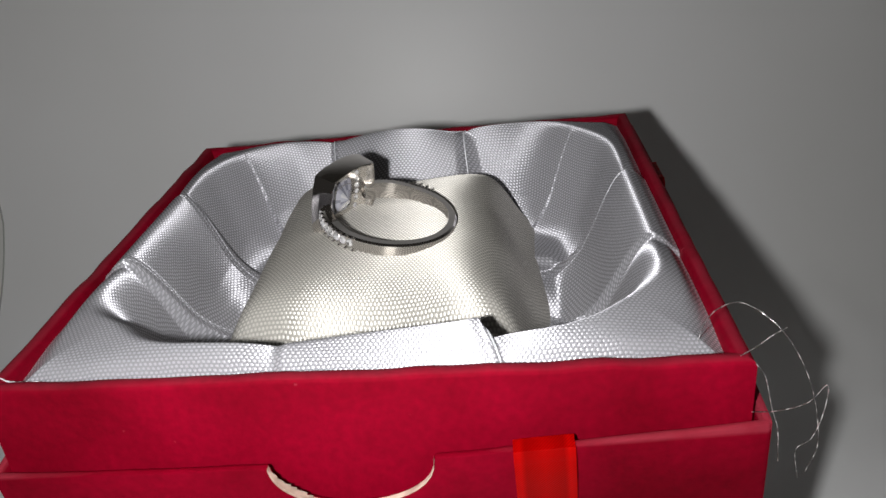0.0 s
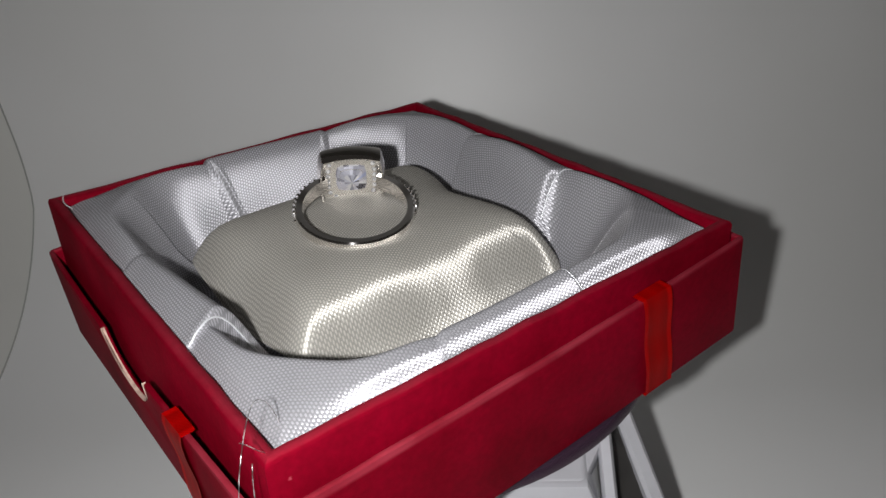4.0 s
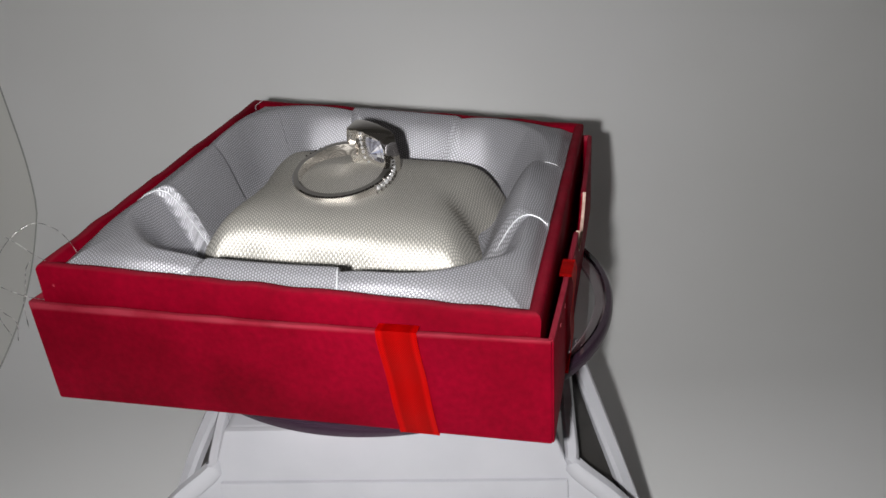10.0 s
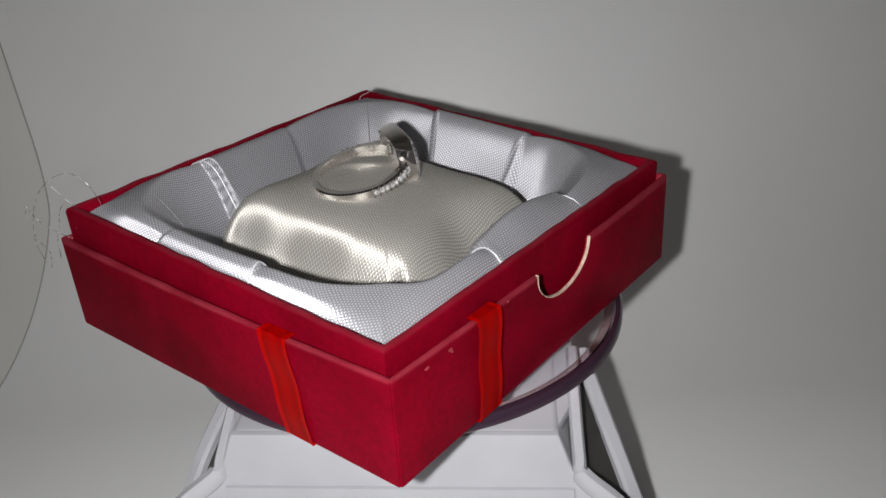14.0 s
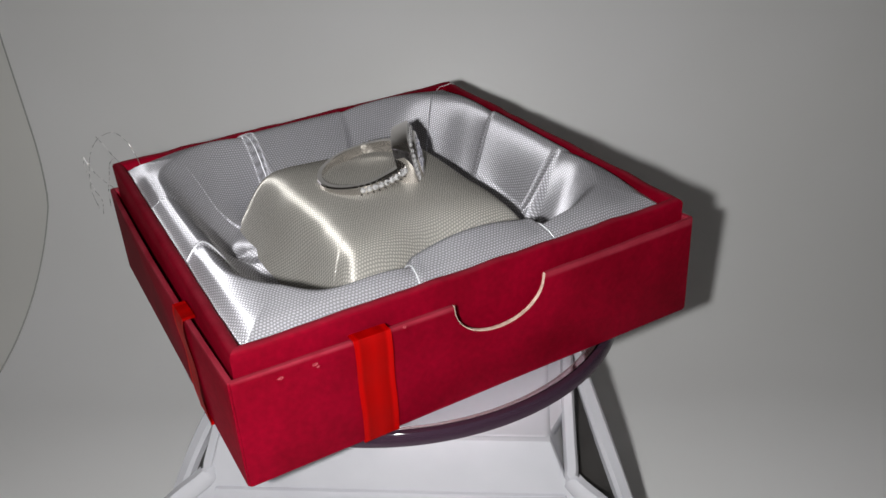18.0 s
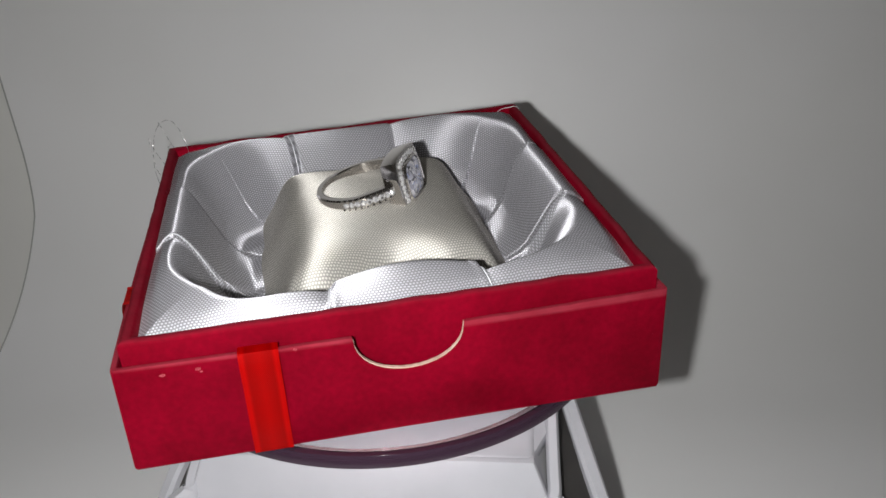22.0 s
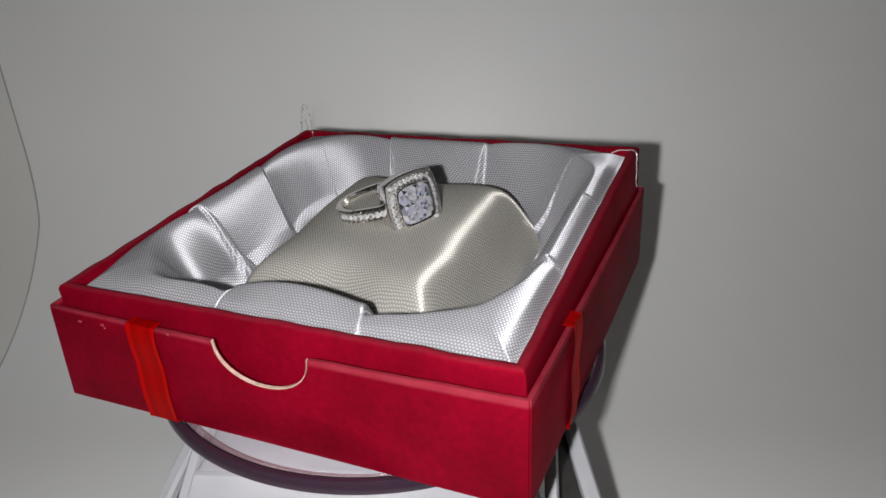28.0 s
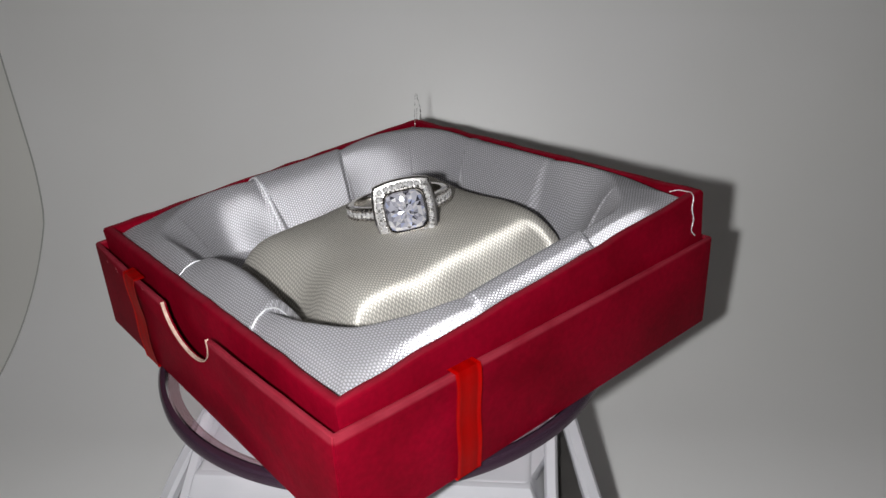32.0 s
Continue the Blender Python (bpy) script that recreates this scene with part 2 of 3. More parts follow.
M_TORCH.node_tree.nodes.remove(M_TORCH.node_tree.nodes["Principled BSDF"])
em_ = M_TORCH.node_tree.nodes.new("ShaderNodeEmission")
em_.inputs[0].default_value, em_.inputs[1].default_value = (0.988, 0.985, 0.985, 1), TORCH
M_TORCH.node_tree.links.new(em_.outputs[0], M_TORCH.node_tree.nodes["Material Output"].inputs[0])
M_BLACK = material("black_plastic", (0.02, 0.02, 0.02), 0.4)


def glass(name, color, rough=0.0, ior=1.5):
    m = material(name, color, rough)
    b = bsdf(m)
    b.inputs["Transmission Weight"].default_value = 1.0
    b.inputs["IOR"].default_value = ior
    return m


M_CLEAR = glass("clear_acrylic", (0.97, 0.96, 0.98), 0.02, 1.49)
M_EDGE = glass("violet_acrylic", (0.055, 0.030, 0.050), 0.06, 1.49)
bsdf(M_EDGE).inputs["Transmission Weight"].default_value = 0.4
# clear inner ring; the red box's reflection is put into its colour
M_LIP = glass("reflection_tinted_acrylic", (0.62, 0.47, 0.50), 0.04, 1.49)


def gem_material(name, tones, through, metal):
    """Cut clear stone: sparkle and blue fire are painted in as a random facet tone."""
    m = material(name, (0.9, 0.92, 1.0), 0.12, metal, 0.9)
    bsdf(m).inputs["IOR"].default_value = 2.15
    bsdf(m).inputs["Transmission Weight"].default_value = through
    geo = m.node_tree.nodes.new("ShaderNodeNewGeometry")
    info = m.node_tree.nodes.new("ShaderNodeObjectInfo")
    plus = m.node_tree.nodes.new("ShaderNodeMath")
    plus.operation = "ADD"
    link(m, geo, "Random Per Island", plus, 0)
    link(m, info, "Random", plus, 1)
    wrap = m.node_tree.nodes.new("ShaderNodeMath")
    wrap.operation = "FRACT"
    link(m, plus, "Value", wrap, 0)
    ramp = m.node_tree.nodes.new("ShaderNodeValToRGB")
    ramp.color_ramp.interpolation = "CONSTANT"
    el = ramp.color_ramp.elements
    el[0].position, el[0].color = 0.0, tones[0]
    el[1].position, el[1].color = 0.16, tones[1]
    for q, c in zip((0.38, 0.62, 0.88), tones[2:]):
        k = el.new(q)
        k.color = c
    link(m, wrap, "Value", ramp, "Fac")
    link(m, ramp, "Color", bsdf(m), "Base Color")
    return m


M_GEM = gem_material("cut_zirconia", ((0.10, 0.10, 0.13, 1), (0.42, 0.42, 0.50, 1), (0.74, 0.74, 0.84, 1), (0.98, 0.97, 1.0, 1), (0.60, 0.66, 0.95, 1)), 0.25, 0.35)
M_ACCENT = gem_material("small_zirconia", ((0.30, 0.29, 0.28, 1), (0.72, 0.71, 0.71, 1), (0.95, 0.94, 0.93, 1), (1.0, 1.0, 1.0, 1), (0.86, 0.84, 0.90, 1)), 0.1, 0.4)


# ---- mesh helpers ----
def finish(ob, smooth=40):
    for p in ob.data.polygons:
        p.use_smooth = True
    ob.data.set_sharp_from_angle(angle=radians(smooth))
    return ob


def part(name, bm, mat, parent, label="", smooth=40):
    """One mesh object from a bmesh, under a thing or a part."""
    bmesh.ops.recalc_face_normals(bm, faces=bm.faces)
    me = bpy.data.meshes.new(name)
    bm.to_mesh(me)
    bm.free()
    me.materials.append(mat)
    ob = new(name, me)
    ob.parent = parent
    finish(ob, smooth)
    return tagged(ob, label)


def thing(name, label, category, kind="", group=""):
    ob = new(name)
    ob.empty_display_size = 0.01
    return tagged(ob, label, category, group, kind)


def grid_mesh(rows, closed=False, uvs=None):
    """A sheet through rows of points. uvs: rows of (u, v) beside them."""
    bm = bmesh.new()
    lay = bm.loops.layers.uv.new("UVMap") if uvs else None
    vs = [[bm.verts.new(p) for p in r] for r in rows]
    n = len(rows[0])
    for i in range(len(rows) - 1):
        for j in range(n if closed else n - 1):
            k = (j + 1) % n
            f = bm.faces.new((vs[i][j], vs[i][k], vs[i + 1][k], vs[i + 1][j]))
            if lay:
                ends = ((i, j), (i, j + 1), (i + 1, j + 1), (i + 1, j))
                for lp, (a, b) in zip(f.loops, ends):
                    lp[lay].uv = uvs[a][b]
    return bm


def slab(outline, thick, axis=Vector((0, 0, 1)), bevel=0.0, segments=2):
    """A plate: the outline (a ring of points in one plane) given a thickness along axis."""
    bm = bmesh.new()
    f = bm.faces.new([bm.verts.new(p) for p in outline])
    r = bmesh.ops.extrude_face_region(bm, geom=[f])
    bmesh.ops.translate(bm, vec=Vector(axis).normalized() * thick, verts=[v for v in r["geom"] if isinstance(v, bmesh.types.BMVert)])
    if bevel:
        sharp = [e for e in bm.edges if len(e.link_faces) == 2 and e.calc_face_angle(0) > 0.6]
        bmesh.ops.bevel(bm, geom=sharp, offset=bevel, segments=segments, profile=0.6, affect="EDGES")
    return bm


def block(lo, hi, bevel=0.0, segments=2):
    x0, y0, z0 = lo
    x1, y1, z1 = hi
    return slab([(x0, y0, z0), (x1, y0, z0), (x1, y1, z0), (x0, y1, z0)], z1 - z0, (0, 0, 1), bevel, segments)


def turned(profile, steps=96, centre=(0, 0)):
    """A body of revolution about z from (radius, height) pairs."""
    rows = []
    for r, z in profile:
        rows.append([(centre[0] + r * math.cos(2 * math.pi * k / steps), centre[1] + r * math.sin(2 * math.pi * k / steps), z) for k in range(steps)])
    return grid_mesh(rows, closed=True)


def sweep(points, radius, sides=8, closed=False, twist=0.0):
    """A rod along points. twist: radians a step by which a flattened section turns."""
    pts = [Vector(p) for p in points]
    n = len(pts)
    rows = []
    up = Vector((0, 0, 1))
    for i, p in enumerate(pts):
        a, b = (pts[(i - 1) % n], pts[(i + 1) % n]) if closed else (pts[max(i - 1, 0)], pts[min(i + 1, n - 1)])
        d = (b - a).normalized()
        s = d.cross(up)
        s = s.normalized() if s.length > 1e-6 else Vector((1, 0, 0))
        w = s.cross(d)
        rows.append([p + (s * math.cos(q) + w * math.sin(q)) * radius * (1 - 0.6 * math.sin(q + twist * i) ** 2 if twist else 1) for q in (2 * math.pi * k / sides for k in range(sides))])
    if closed:
        rows.append(rows[0])
    return grid_mesh(rows, closed=True)


def smooth_step(a, b, x):
    t = min(max((x - a) / (b - a), 0.0), 1.0)
    return t * t * (3 - 2 * t)


def curve_points(keys, steps=8):
    """A smooth line through key points (Catmull-Rom)."""
    k = [Vector(p) for p in keys]
    k = [2 * k[0] - k[1]] + k + [2 * k[-1] - k[-2]]
    out = []
    for i in range(1, len(k) - 2):
        for s in range(steps):
            t = s / steps
            p0, p1, p2, p3 = k[i - 1:i + 3]
            out.append(0.5 * ((2 * p1) + (p2 - p0) * t + (2 * p0 - 5 * p1 + 4 * p2 - p3) * t * t + (3 * p1 - p0 - 3 * p2 + p3) * t ** 3))
    out.append(k[-2])
    return out


# ---- backdrop: a white sheet that sweeps from the table up a wall ----
def backdrop():
    yaw = Matrix.Translation((0, 0.124, 0)) @ Matrix.Rotation(radians(6.4), 4, "Z") @ Matrix.Translation((0.0013, -0.124, 0))
    lean, rad = radians(18.5), 0.088
    foot = 0.124 - rad * math.cos(lean)            # centre of the bend
    cz = FLOOR + rad
    prof = [(-0.9, FLOOR), (-0.4, FLOOR), (-0.1, FLOOR), (0.0, FLOOR)]
    for k in range(25):
        a = radians(90) - (radians(90) - lean) * k / 24
        prof.append((foot + rad * math.cos(a), cz - rad * math.sin(a)))
    y1, z1 = prof[-1]
    for s in (0.03, 0.06, 0.1, 0.16, 0.25, 0.4, 0.6):
        prof.append((y1 + s * math.sin(lean), z1 + s * math.cos(lean)))
    rows = []
    under = [(y + 0.0008 * (z > FLOOR + 0.02), z - 0.0008 * (z <= FLOOR + 0.02)) for y, z in reversed(prof)]
    for y, z in prof + under + prof[:1]:
        left = -0.1492 - 0.23 * max(z + 0.02, 0)
        rows.append([(left + (0.75 - left) * k / 12, y, z) for k in range(13)])
    bm = grid_mesh(rows)
    bm.transform(yaw)
    tagged(part("backdrop", bm, M_SHEET, None, smooth=60), "glossy white sheet bent up behind the turntable", "backdrop", kind="structure")
    # grey strip added for the thin shadow along the sheet's edge
    edge = [(-0.1492 - 0.23 * max(z + 0.02, 0) + 0.0002, y - 0.0002, z + 0.0002) for y, z in prof[2:]]
    part("cut_edge", sweep([yaw @ Vector(q) for q in edge], 0.00028, 6), M_CUT_SHADE, bpy.data.objects["backdrop"], "thin grey strip standing for the shade at the sheet's edge")
    # a second, wider sheet lies under and behind it
    rows = []
    back = [(y + 0.004 * (z > FLOOR + 0.012), z - 0.0022 * (z <= FLOOR + 0.012)) for y, z in prof]
    low = [(y + 0.0008 * (z > FLOOR + 0.012), z - 0.0008 * (z <= FLOOR + 0.012)) for y, z in reversed(back)]
    for y, z in back + low + back[:1]:
        rows.append([(-0.8 + 1.6 * k / 12, y, z) for k in range(13)])
    bm = grid_mesh(rows)
    bm.transform(yaw)
    tagged(part("backdrop_under", bm, M_UNDER, None, smooth=60), "second white sheet behind the first", "backdrop", kind="structure")
    tagged(part("table", block((-1.2, -1.0, FLOOR - 0.03), (1.2, 0.32, FLOOR - 0.0035), 0.003), M_WALL, None), "pale grey table top under the white sheet", "table", kind="structure")
    tagged(part("wall_back", block((-1.2, 0.325, FLOOR - 0.5), (1.2, 0.36, 1.2)), M_WALL, None), "plain pale wall behind the sheet", "wall", kind="structure")


backdrop()

# ---- the turntable ----
def rail(points, wide, high):
    """A moulded rail with a chamfered section along points; wide and high: half sizes in millimetres."""
    pts = curve_points(points, 5)
    sec = [(-1, -0.6), (-0.6, -1), (0.6, -1), (1, -0.6), (1, 0.6), (0.6, 1), (-0.6, 1), (-1, 0.6)]
    rows = []
    for i, p in enumerate(pts):
        d = (pts[min(i + 1, len(pts) - 1)] - pts[max(i - 1, 0)]).normalized()
        s = d.cross(Vector((0, 0, 1))).normalized()
        w = s.cross(d)
        rows.append([p + (s * a * wide + w * c * high) * MM for a, c in sec])
    bm = grid_mesh(rows, closed=True)
    bmesh.ops.holes_fill(bm, edges=bm.edges[:], sides=8)
    return bm


def stand():
    root = thing("turntable_stand", "white plastic solar turntable stand on splayed hollow legs", "display stand")
    root.location = (0.0009, 0, 0)
    root.rotation_euler = (0, 0, radians(2.3))
    t, b = -0.0118, FLOOR

    def ring_at(hx, hy, z):
        return [(-hx, -hy, z), (hx, -hy, z), (hx, hy, z), (-hx, hy, z)]
    # body: a steep-sided block, its sides splayed more than its front
    bm = grid_mesh([ring_at(0.0308, 0.0312, t), ring_at(0.0335, 0.0318, -0.0200), ring_at(0.0340, 0.0322, -0.0250), ring_at(0.036, 0.036, b)], closed=True)
    bmesh.ops.holes_fill(bm, edges=bm.edges[:], sides=4)
    bmesh.ops.bevel(bm, geom=[e for e in bm.edges if e.calc_face_angle(0) > 0.7], offset=0.0011, segments=3, profile=0.6, affect="EDGES")
    part("body", bm, M_PLASTIC, root)
    # front: a plate that flares out to the legs
    def fp(x, z):
        return (x * MM, (-32.0 + (z + 11.8) * 0.149) * MM, z * MM)
    half_w = [(30.9, -11.9), (33.6, -19.6), (36.0, -22.0), (41.4, -26.0), (45.4, -33.0), (54.0, b / MM + 1)]
    bm = slab([fp(x, z) for x, z in half_w] + [fp(-x, z) for x, z in reversed(half_w)], 0.0024, (0, 1, 0), 0.0006)
    part("front_plate", bm, M_PLASTIC, root)
    # two hollow front legs: a front rail with a knee and a straight rear rail that meet at the foot
    for sx in (1, -1):
        for sy in (1,):
            def at(x, y, z):
                return (sx * (x - 0.5 + 0.4 * sx) * MM, -sy * y * MM, z * MM)
            leg = new("leg")
            leg.empty_display_size = 0.01
            leg.parent = root
            front = [at(35.0, 6, -12.2), at(34.6, 18, -12.6), at(34.8, 31, -19), at(35.4, 33.2, -20.6), at(42.2, 36, -25.6), at(46.6, 37, -32.5), at(56, 43, b / MM + 1.3)]
            back = [at(37.0, 2, -14.5), at(42.0, 18.5, -23.2), at(46.5, 27, -34), at(56, 43, b / MM + 1.3)]
            part("front_rail", rail(front, 1.25, 1.9), M_PLASTIC, leg)
            part("rear_rail", rail(back, 1.6, 1.7), M_PLASTIC, leg)
            # the web between the rails, set back under them
            fa, ra = curve_points(front, 6), curve_points(back, 12)
            n = 18
            wa = [[fa[round(k * (len(fa) - 1) / n)] + Vector((0, 0, -0.0022)), ra[round(k * (len(ra) - 1) / n)] + Vector((0, 0, -0.0022))] for k in range(n)]
            bm = grid_mesh(wa)
            bmesh.ops.solidify(bm, geom=bm.faces[:], thickness=0.0008)
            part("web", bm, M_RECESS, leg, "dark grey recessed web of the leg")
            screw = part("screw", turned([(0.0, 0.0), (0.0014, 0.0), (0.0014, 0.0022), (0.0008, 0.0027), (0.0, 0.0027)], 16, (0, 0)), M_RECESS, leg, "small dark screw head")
            screw.location = at(38.6, 6.5, -17.2)
            part("foot", turned([(0.0, b), (0.0042, b), (0.0046, b + 0.0015), (0.0032, b + 0.0032), (0.0, b + 0.0032)], 24, (sx * 0.056, -sy * 0.043)), M_PLASTIC, leg)
        part("shoulder", slab([(sx * 0.0300, -0.031, t - 0.0006), (sx * 0.0300, 0.031, t - 0.0006), (sx * 0.0352, 0.018, t - 0.0009), (sx * 0.0352, -0.018, t - 0.0009)], 0.003, (0, 0, -1), 0.0005), M_PLASTIC, root)
    # solar cell in a raised surround on the front
    def on_front(x, d, lift):
        s, c = math.sin(radians(8.5)), math.cos(radians(8.5))
        return Vector((x + 0.0004, -0.0330 - d * s - lift * c, -0.0228 - d * c + lift * s))

    def front_plate(hw, d0, d1, lift, thick, bevel):
        return slab([on_front(-hw, d0, lift), on_front(hw, d0, lift), on_front(hw, d1, lift), on_front(-hw, d1, lift)], thick, on_front(0, 0, 1) - on_front(0, 0, 0), bevel)
    part("panel_surround", front_plate(0.0334, 0.0, 0.032, -0.0006, 0.0022, 0.0005), M_PLASTIC, root)
    part("solar_panel", front_plate(0.0288, 0.0038, 0.028, 0.0015, 0.0005, 0.0002), M_PANEL, root, "black glassy solar cell")
    part("spindle", turned([(0.0, t), (0.013, t), (0.013, t + 0.003), (0.009, t + 0.0045), (0.009, -0.0043), (0.0, -0.0043)], 48), M_PLASTIC, root)
    # platter: a shallow clear dish with a violet rim
    plat = new("platter")
    plat.empty_display_size = 0.01
    plat.parent = root
    tagged(plat, "clear acrylic platter with a violet-tinted rim")
    part("disc", turned([(0.0, -0.0006), (0.0436, -0.0006), (0.0436, -0.0022), (0.0, -0.0022)], 128), M_CLEAR, plat)
    part("rim", turned([(0.0441, -0.0003), (0.0451, -0.0003), (0.0455, -0.0008), (0.0455, -0.0026), (0.0451, -0.0030), (0.0441, -0.0030), (0.0441, -0.0003)], 160), M_EDGE, plat, "violet translucent rim")
    part("lip", turned([(0.0418, -0.0023), (0.0440, -0.0023), (0.0440, -0.0034), (0.0418, -0.0034), (0.0418, -0.0023)], 128), M_LIP, plat, "clear ring inside the rim, tinted with the red box's reflection")
    part("hub", turned([(0.0, -0.0023), (0.012, -0.0023), (0.012, -0.0042), (0.0, -0.0042)], 48), M_PLASTIC, plat)
    for ob in plat.children:
        if ob.name.split(".")[0] in ("disc", "rim", "lip"):
            ob.visible_shadow = False
    return root, plat


platter = stand()[1]

# ---- the gift box: an outer tray and a lined inner tray that sits askew in it ----
H_OUT, OUT_X, OUT_Y, WALL = 0.0191, 0.0447, 0.0450, 0.0010
TRAY = Matrix.Translation((0.0005, 0, 0.0255)) @ Euler((radians(1.37), radians(3.46), 0)).to_matrix().to_4x4()
IN_X, IN_Y = 0.0424, 0.0436


def at_box(v):
    return Vector(v) - AXIS


def at_tray(v):
    """A point given against the inner tray's rim plane; the tray is a little twisted."""
    v = Vector(v)
    v.z -= 0.00053 * v.x * v.y / (IN_X * IN_Y)
    return at_box(TRAY @ v)


def warped(x, y, z):
    """The outer tray's card: its walls bow out at the top and their tops are not level."""
    X, Y, f = x / OUT_X, y / OUT_Y, z / H_OUT
    dx = (0.0009 if X > 0 else 0.0005) * X * max(1 - Y * Y, 0) * f
    dy = (0.0007 if Y < 0 else 0.0002) * Y * max(1 - X * X, 0) * f
    rise = (0.0009 * (1 - X) * (1 - Y) + 0.0010 * (1 + X) * (1 + Y)) / 4
    sag = 0.0013 * smooth_step(0.3, 1.0, -X) * max(1 - Y * Y, 0)
    lift = 0.0010 * (1 + X) * (1 + Y) / 4
    return (x + dx, y + dy, z + f * (rise - sag) + (1 - f) * 0.3 * lift)


def box():
    root = thing("gift_box", "open red paper-covered gift box with a satin lining", "gift box")
    # side walls; those of the two finger notches are cut
    def wall(name, length, notch=None, depth=0.0065):
        def uneven(u0, u1):
            # the folded paper along the top is never quite straight
            m = max(int(abs(u1 - u0) / 0.004), 2)
            return [(u0 + (u1 - u0) * k / m, H_OUT + 0.00022 * noise.noise((u0 * 40 + (u1 - u0) * k / m * 170, ord(name), 0.3))) for k in range(1, m)]
        pts = [(-length, 0), (length, 0), (length, H_OUT)]
        arc = []
        if notch:
            a, b = notch
            mid, half = (a + b) / 2, (b - a) / 2
            for k in range(19):
                q = math.pi * k / 18
                arc.append((mid + half * math.cos(q) * (1 - 0.05 * math.sin(q)), H_OUT - depth * math.sin(q) ** 0.8))
            pts += uneven(length, b) + arc + uneven(a, -length)
        else:
            pts += uneven(length, -length)
        pts.append((-length, H_OUT))
        return pts, arc

    def put(side, p, out):
        u, z = p
        if side == "A":
            return at_box(warped(u, -OUT_Y - out, z))
        if side == "B":
            return at_box(warped(OUT_X + out, u, z))
        if side == "C":
            return at_box(warped(-u, OUT_Y + out, z))
        return at_box(warped(-OUT_X - out, -u, z))
    normals = {"A": (0, 1, 0), "B": (-1, 0, 0), "C": (0, -1, 0), "D": (1, 0, 0)}
    notches = {"A": None, "B": (-0.0084, 0.0094), "C": None, "D": (-0.0114, 0.0078)}
    for side in "ABCD":
        length = OUT_X - 0.0003 if side in "AC" else OUT_Y - 0.0003
        pts, arc = wall(side, length, notches[side], 0.0070)
        bm = slab([put(side, p, 0) for p in pts], WALL, normals[side])
        bmesh.ops.bevel(bm, geom=[e for e in bm.edges if e.calc_face_angle(0) > 1.2], offset=0.00045, segments=2, profile=0.6, affect="EDGES")
        w = part("side_wall", bm, M_RED_WORN, root, smooth=50)
        if arc:
            # the bare card that shows along the cut; one cut is torn and frayed at an end
            rng = random.Random(ord(side))
            edge = [put(side, p, 0.00008) for p in arc]
            lip = [put(side, (p[0], p[1] - 0.00012), 0.00008) for p in arc]
            back = [e + Vector(normals[side]) * 0.0006 + Vector((0, 0, 0.0001)) for e in edge]
            front = [e + Vector((0, 0, 0.0001)) for e in edge]
            part("cut_edge", grid_mesh([lip, front, back]), M_CARD, w, "pale bare card along the notch")
            if side == "D":
                fray, base = [], []
                for k in range(30):
                    q = math.pi * (1 - k / 62)
                    a, b = notches[side]
                    u, z = (a + b) / 2 + (b - a) / 2 * math.cos(q) * (1 - 0.05 * math.sin(q)), H_OUT - 0.0070 * abs(math.sin(q)) ** 0.8
                    wide = 0.0013 * math.sin(math.pi * (k / 29) ** 0.8) * (0.65 + 0.5 * rng.random())
                    base.append(put(side, (u - 0.0001, z - 0.0001), 0.0001))
                    fray.append(put(side, (u + wide * 0.9, z + wide * 0.35), -0.0001))
                bm = grid_mesh([base, fray])
                bmesh.ops.solidify(bm, geom=bm.faces[:], thickness=0.0001)
                part("torn_flap", bm, M_CARD, w, "frayed beige card at the torn notch")
    lo, hi = at_box((-OUT_X + 0.0004, -OUT_Y + 0.0004, 0)), at_box((OUT_X - 0.0004, OUT_Y - 0.0004, 0.0014))
    part("bottom", block(lo, hi), M_RED, root)
    # ribbon stubs, one down each side
    stubs = {"A": (0.0178, 0.0243, 0.0021), "B": (-0.0261, -0.0199, 0.0002), "C": (-0.0235, -0.0184, -0.0005), "D": (0.0167, 0.0236, 0.0)}
    for side, (a, b, slant) in stubs.items():
        rows, uvs = [], []
        path = [(0.0003, H_OUT + 0.0002), (0.00055, H_OUT - 0.0008)] + [(0.0005 + 0.00015 * math.sin(k * 0.9), H_OUT * (1 - k / 12)) for k in range(1, 13)] + [(0.0004, 0.0), (-0.003, -0.0001)]
        path = [(-0.0017, H_OUT + 0.00025)] + path
        for i, (out, z) in enumerate(path):
            f = 1 - max(min(z / H_OUT, 1), 0)
            row, uv = [], []
            for k in range(9):
                u = a + (b - a) * k / 8 + slant * f
                row.append(put(side, (u, max(z, 0.00005)), out + (0.0001 if k in (0, 8) else 0)))
                uv.append((k / 8 * 6.6, i * 1.6))
            rows.append(row)
            uvs.append(uv)
        bm = grid_mesh(rows, uvs=uvs)
        bmesh.ops.solidify(bm, geom=bm.faces[:], thickness=0.0001)
        part("ribbon", bm, M_RIBBON, root, "bright red satin ribbon stub", 60)
    # pale scuffs on the paper beside one ribbon
    rng = random.Random(5)
    for u, z, w, h in ((-0.0375, 0.0172, 0.0005, 0.0003), (-0.0322, 0.0176, 0.0006, 0.0003), (-0.0318, 0.0170, 0.0003, 0.0002), (-0.0174, 0.0186, 0.0004, 0.0003)):
        ring_ = [put("B", (u + w * math.cos(q) * rng.uniform(0.6, 1.1), z + h * math.sin(q) * rng.uniform(0.6, 1.1)), 0.00004) for q in [2 * math.pi * k / 9 for k in range(9)]]
        part("scuff", slab(ring_, 0.00006, (1, 0, 0)), M_SCUFF, root, "small pale scuff in the red paper")
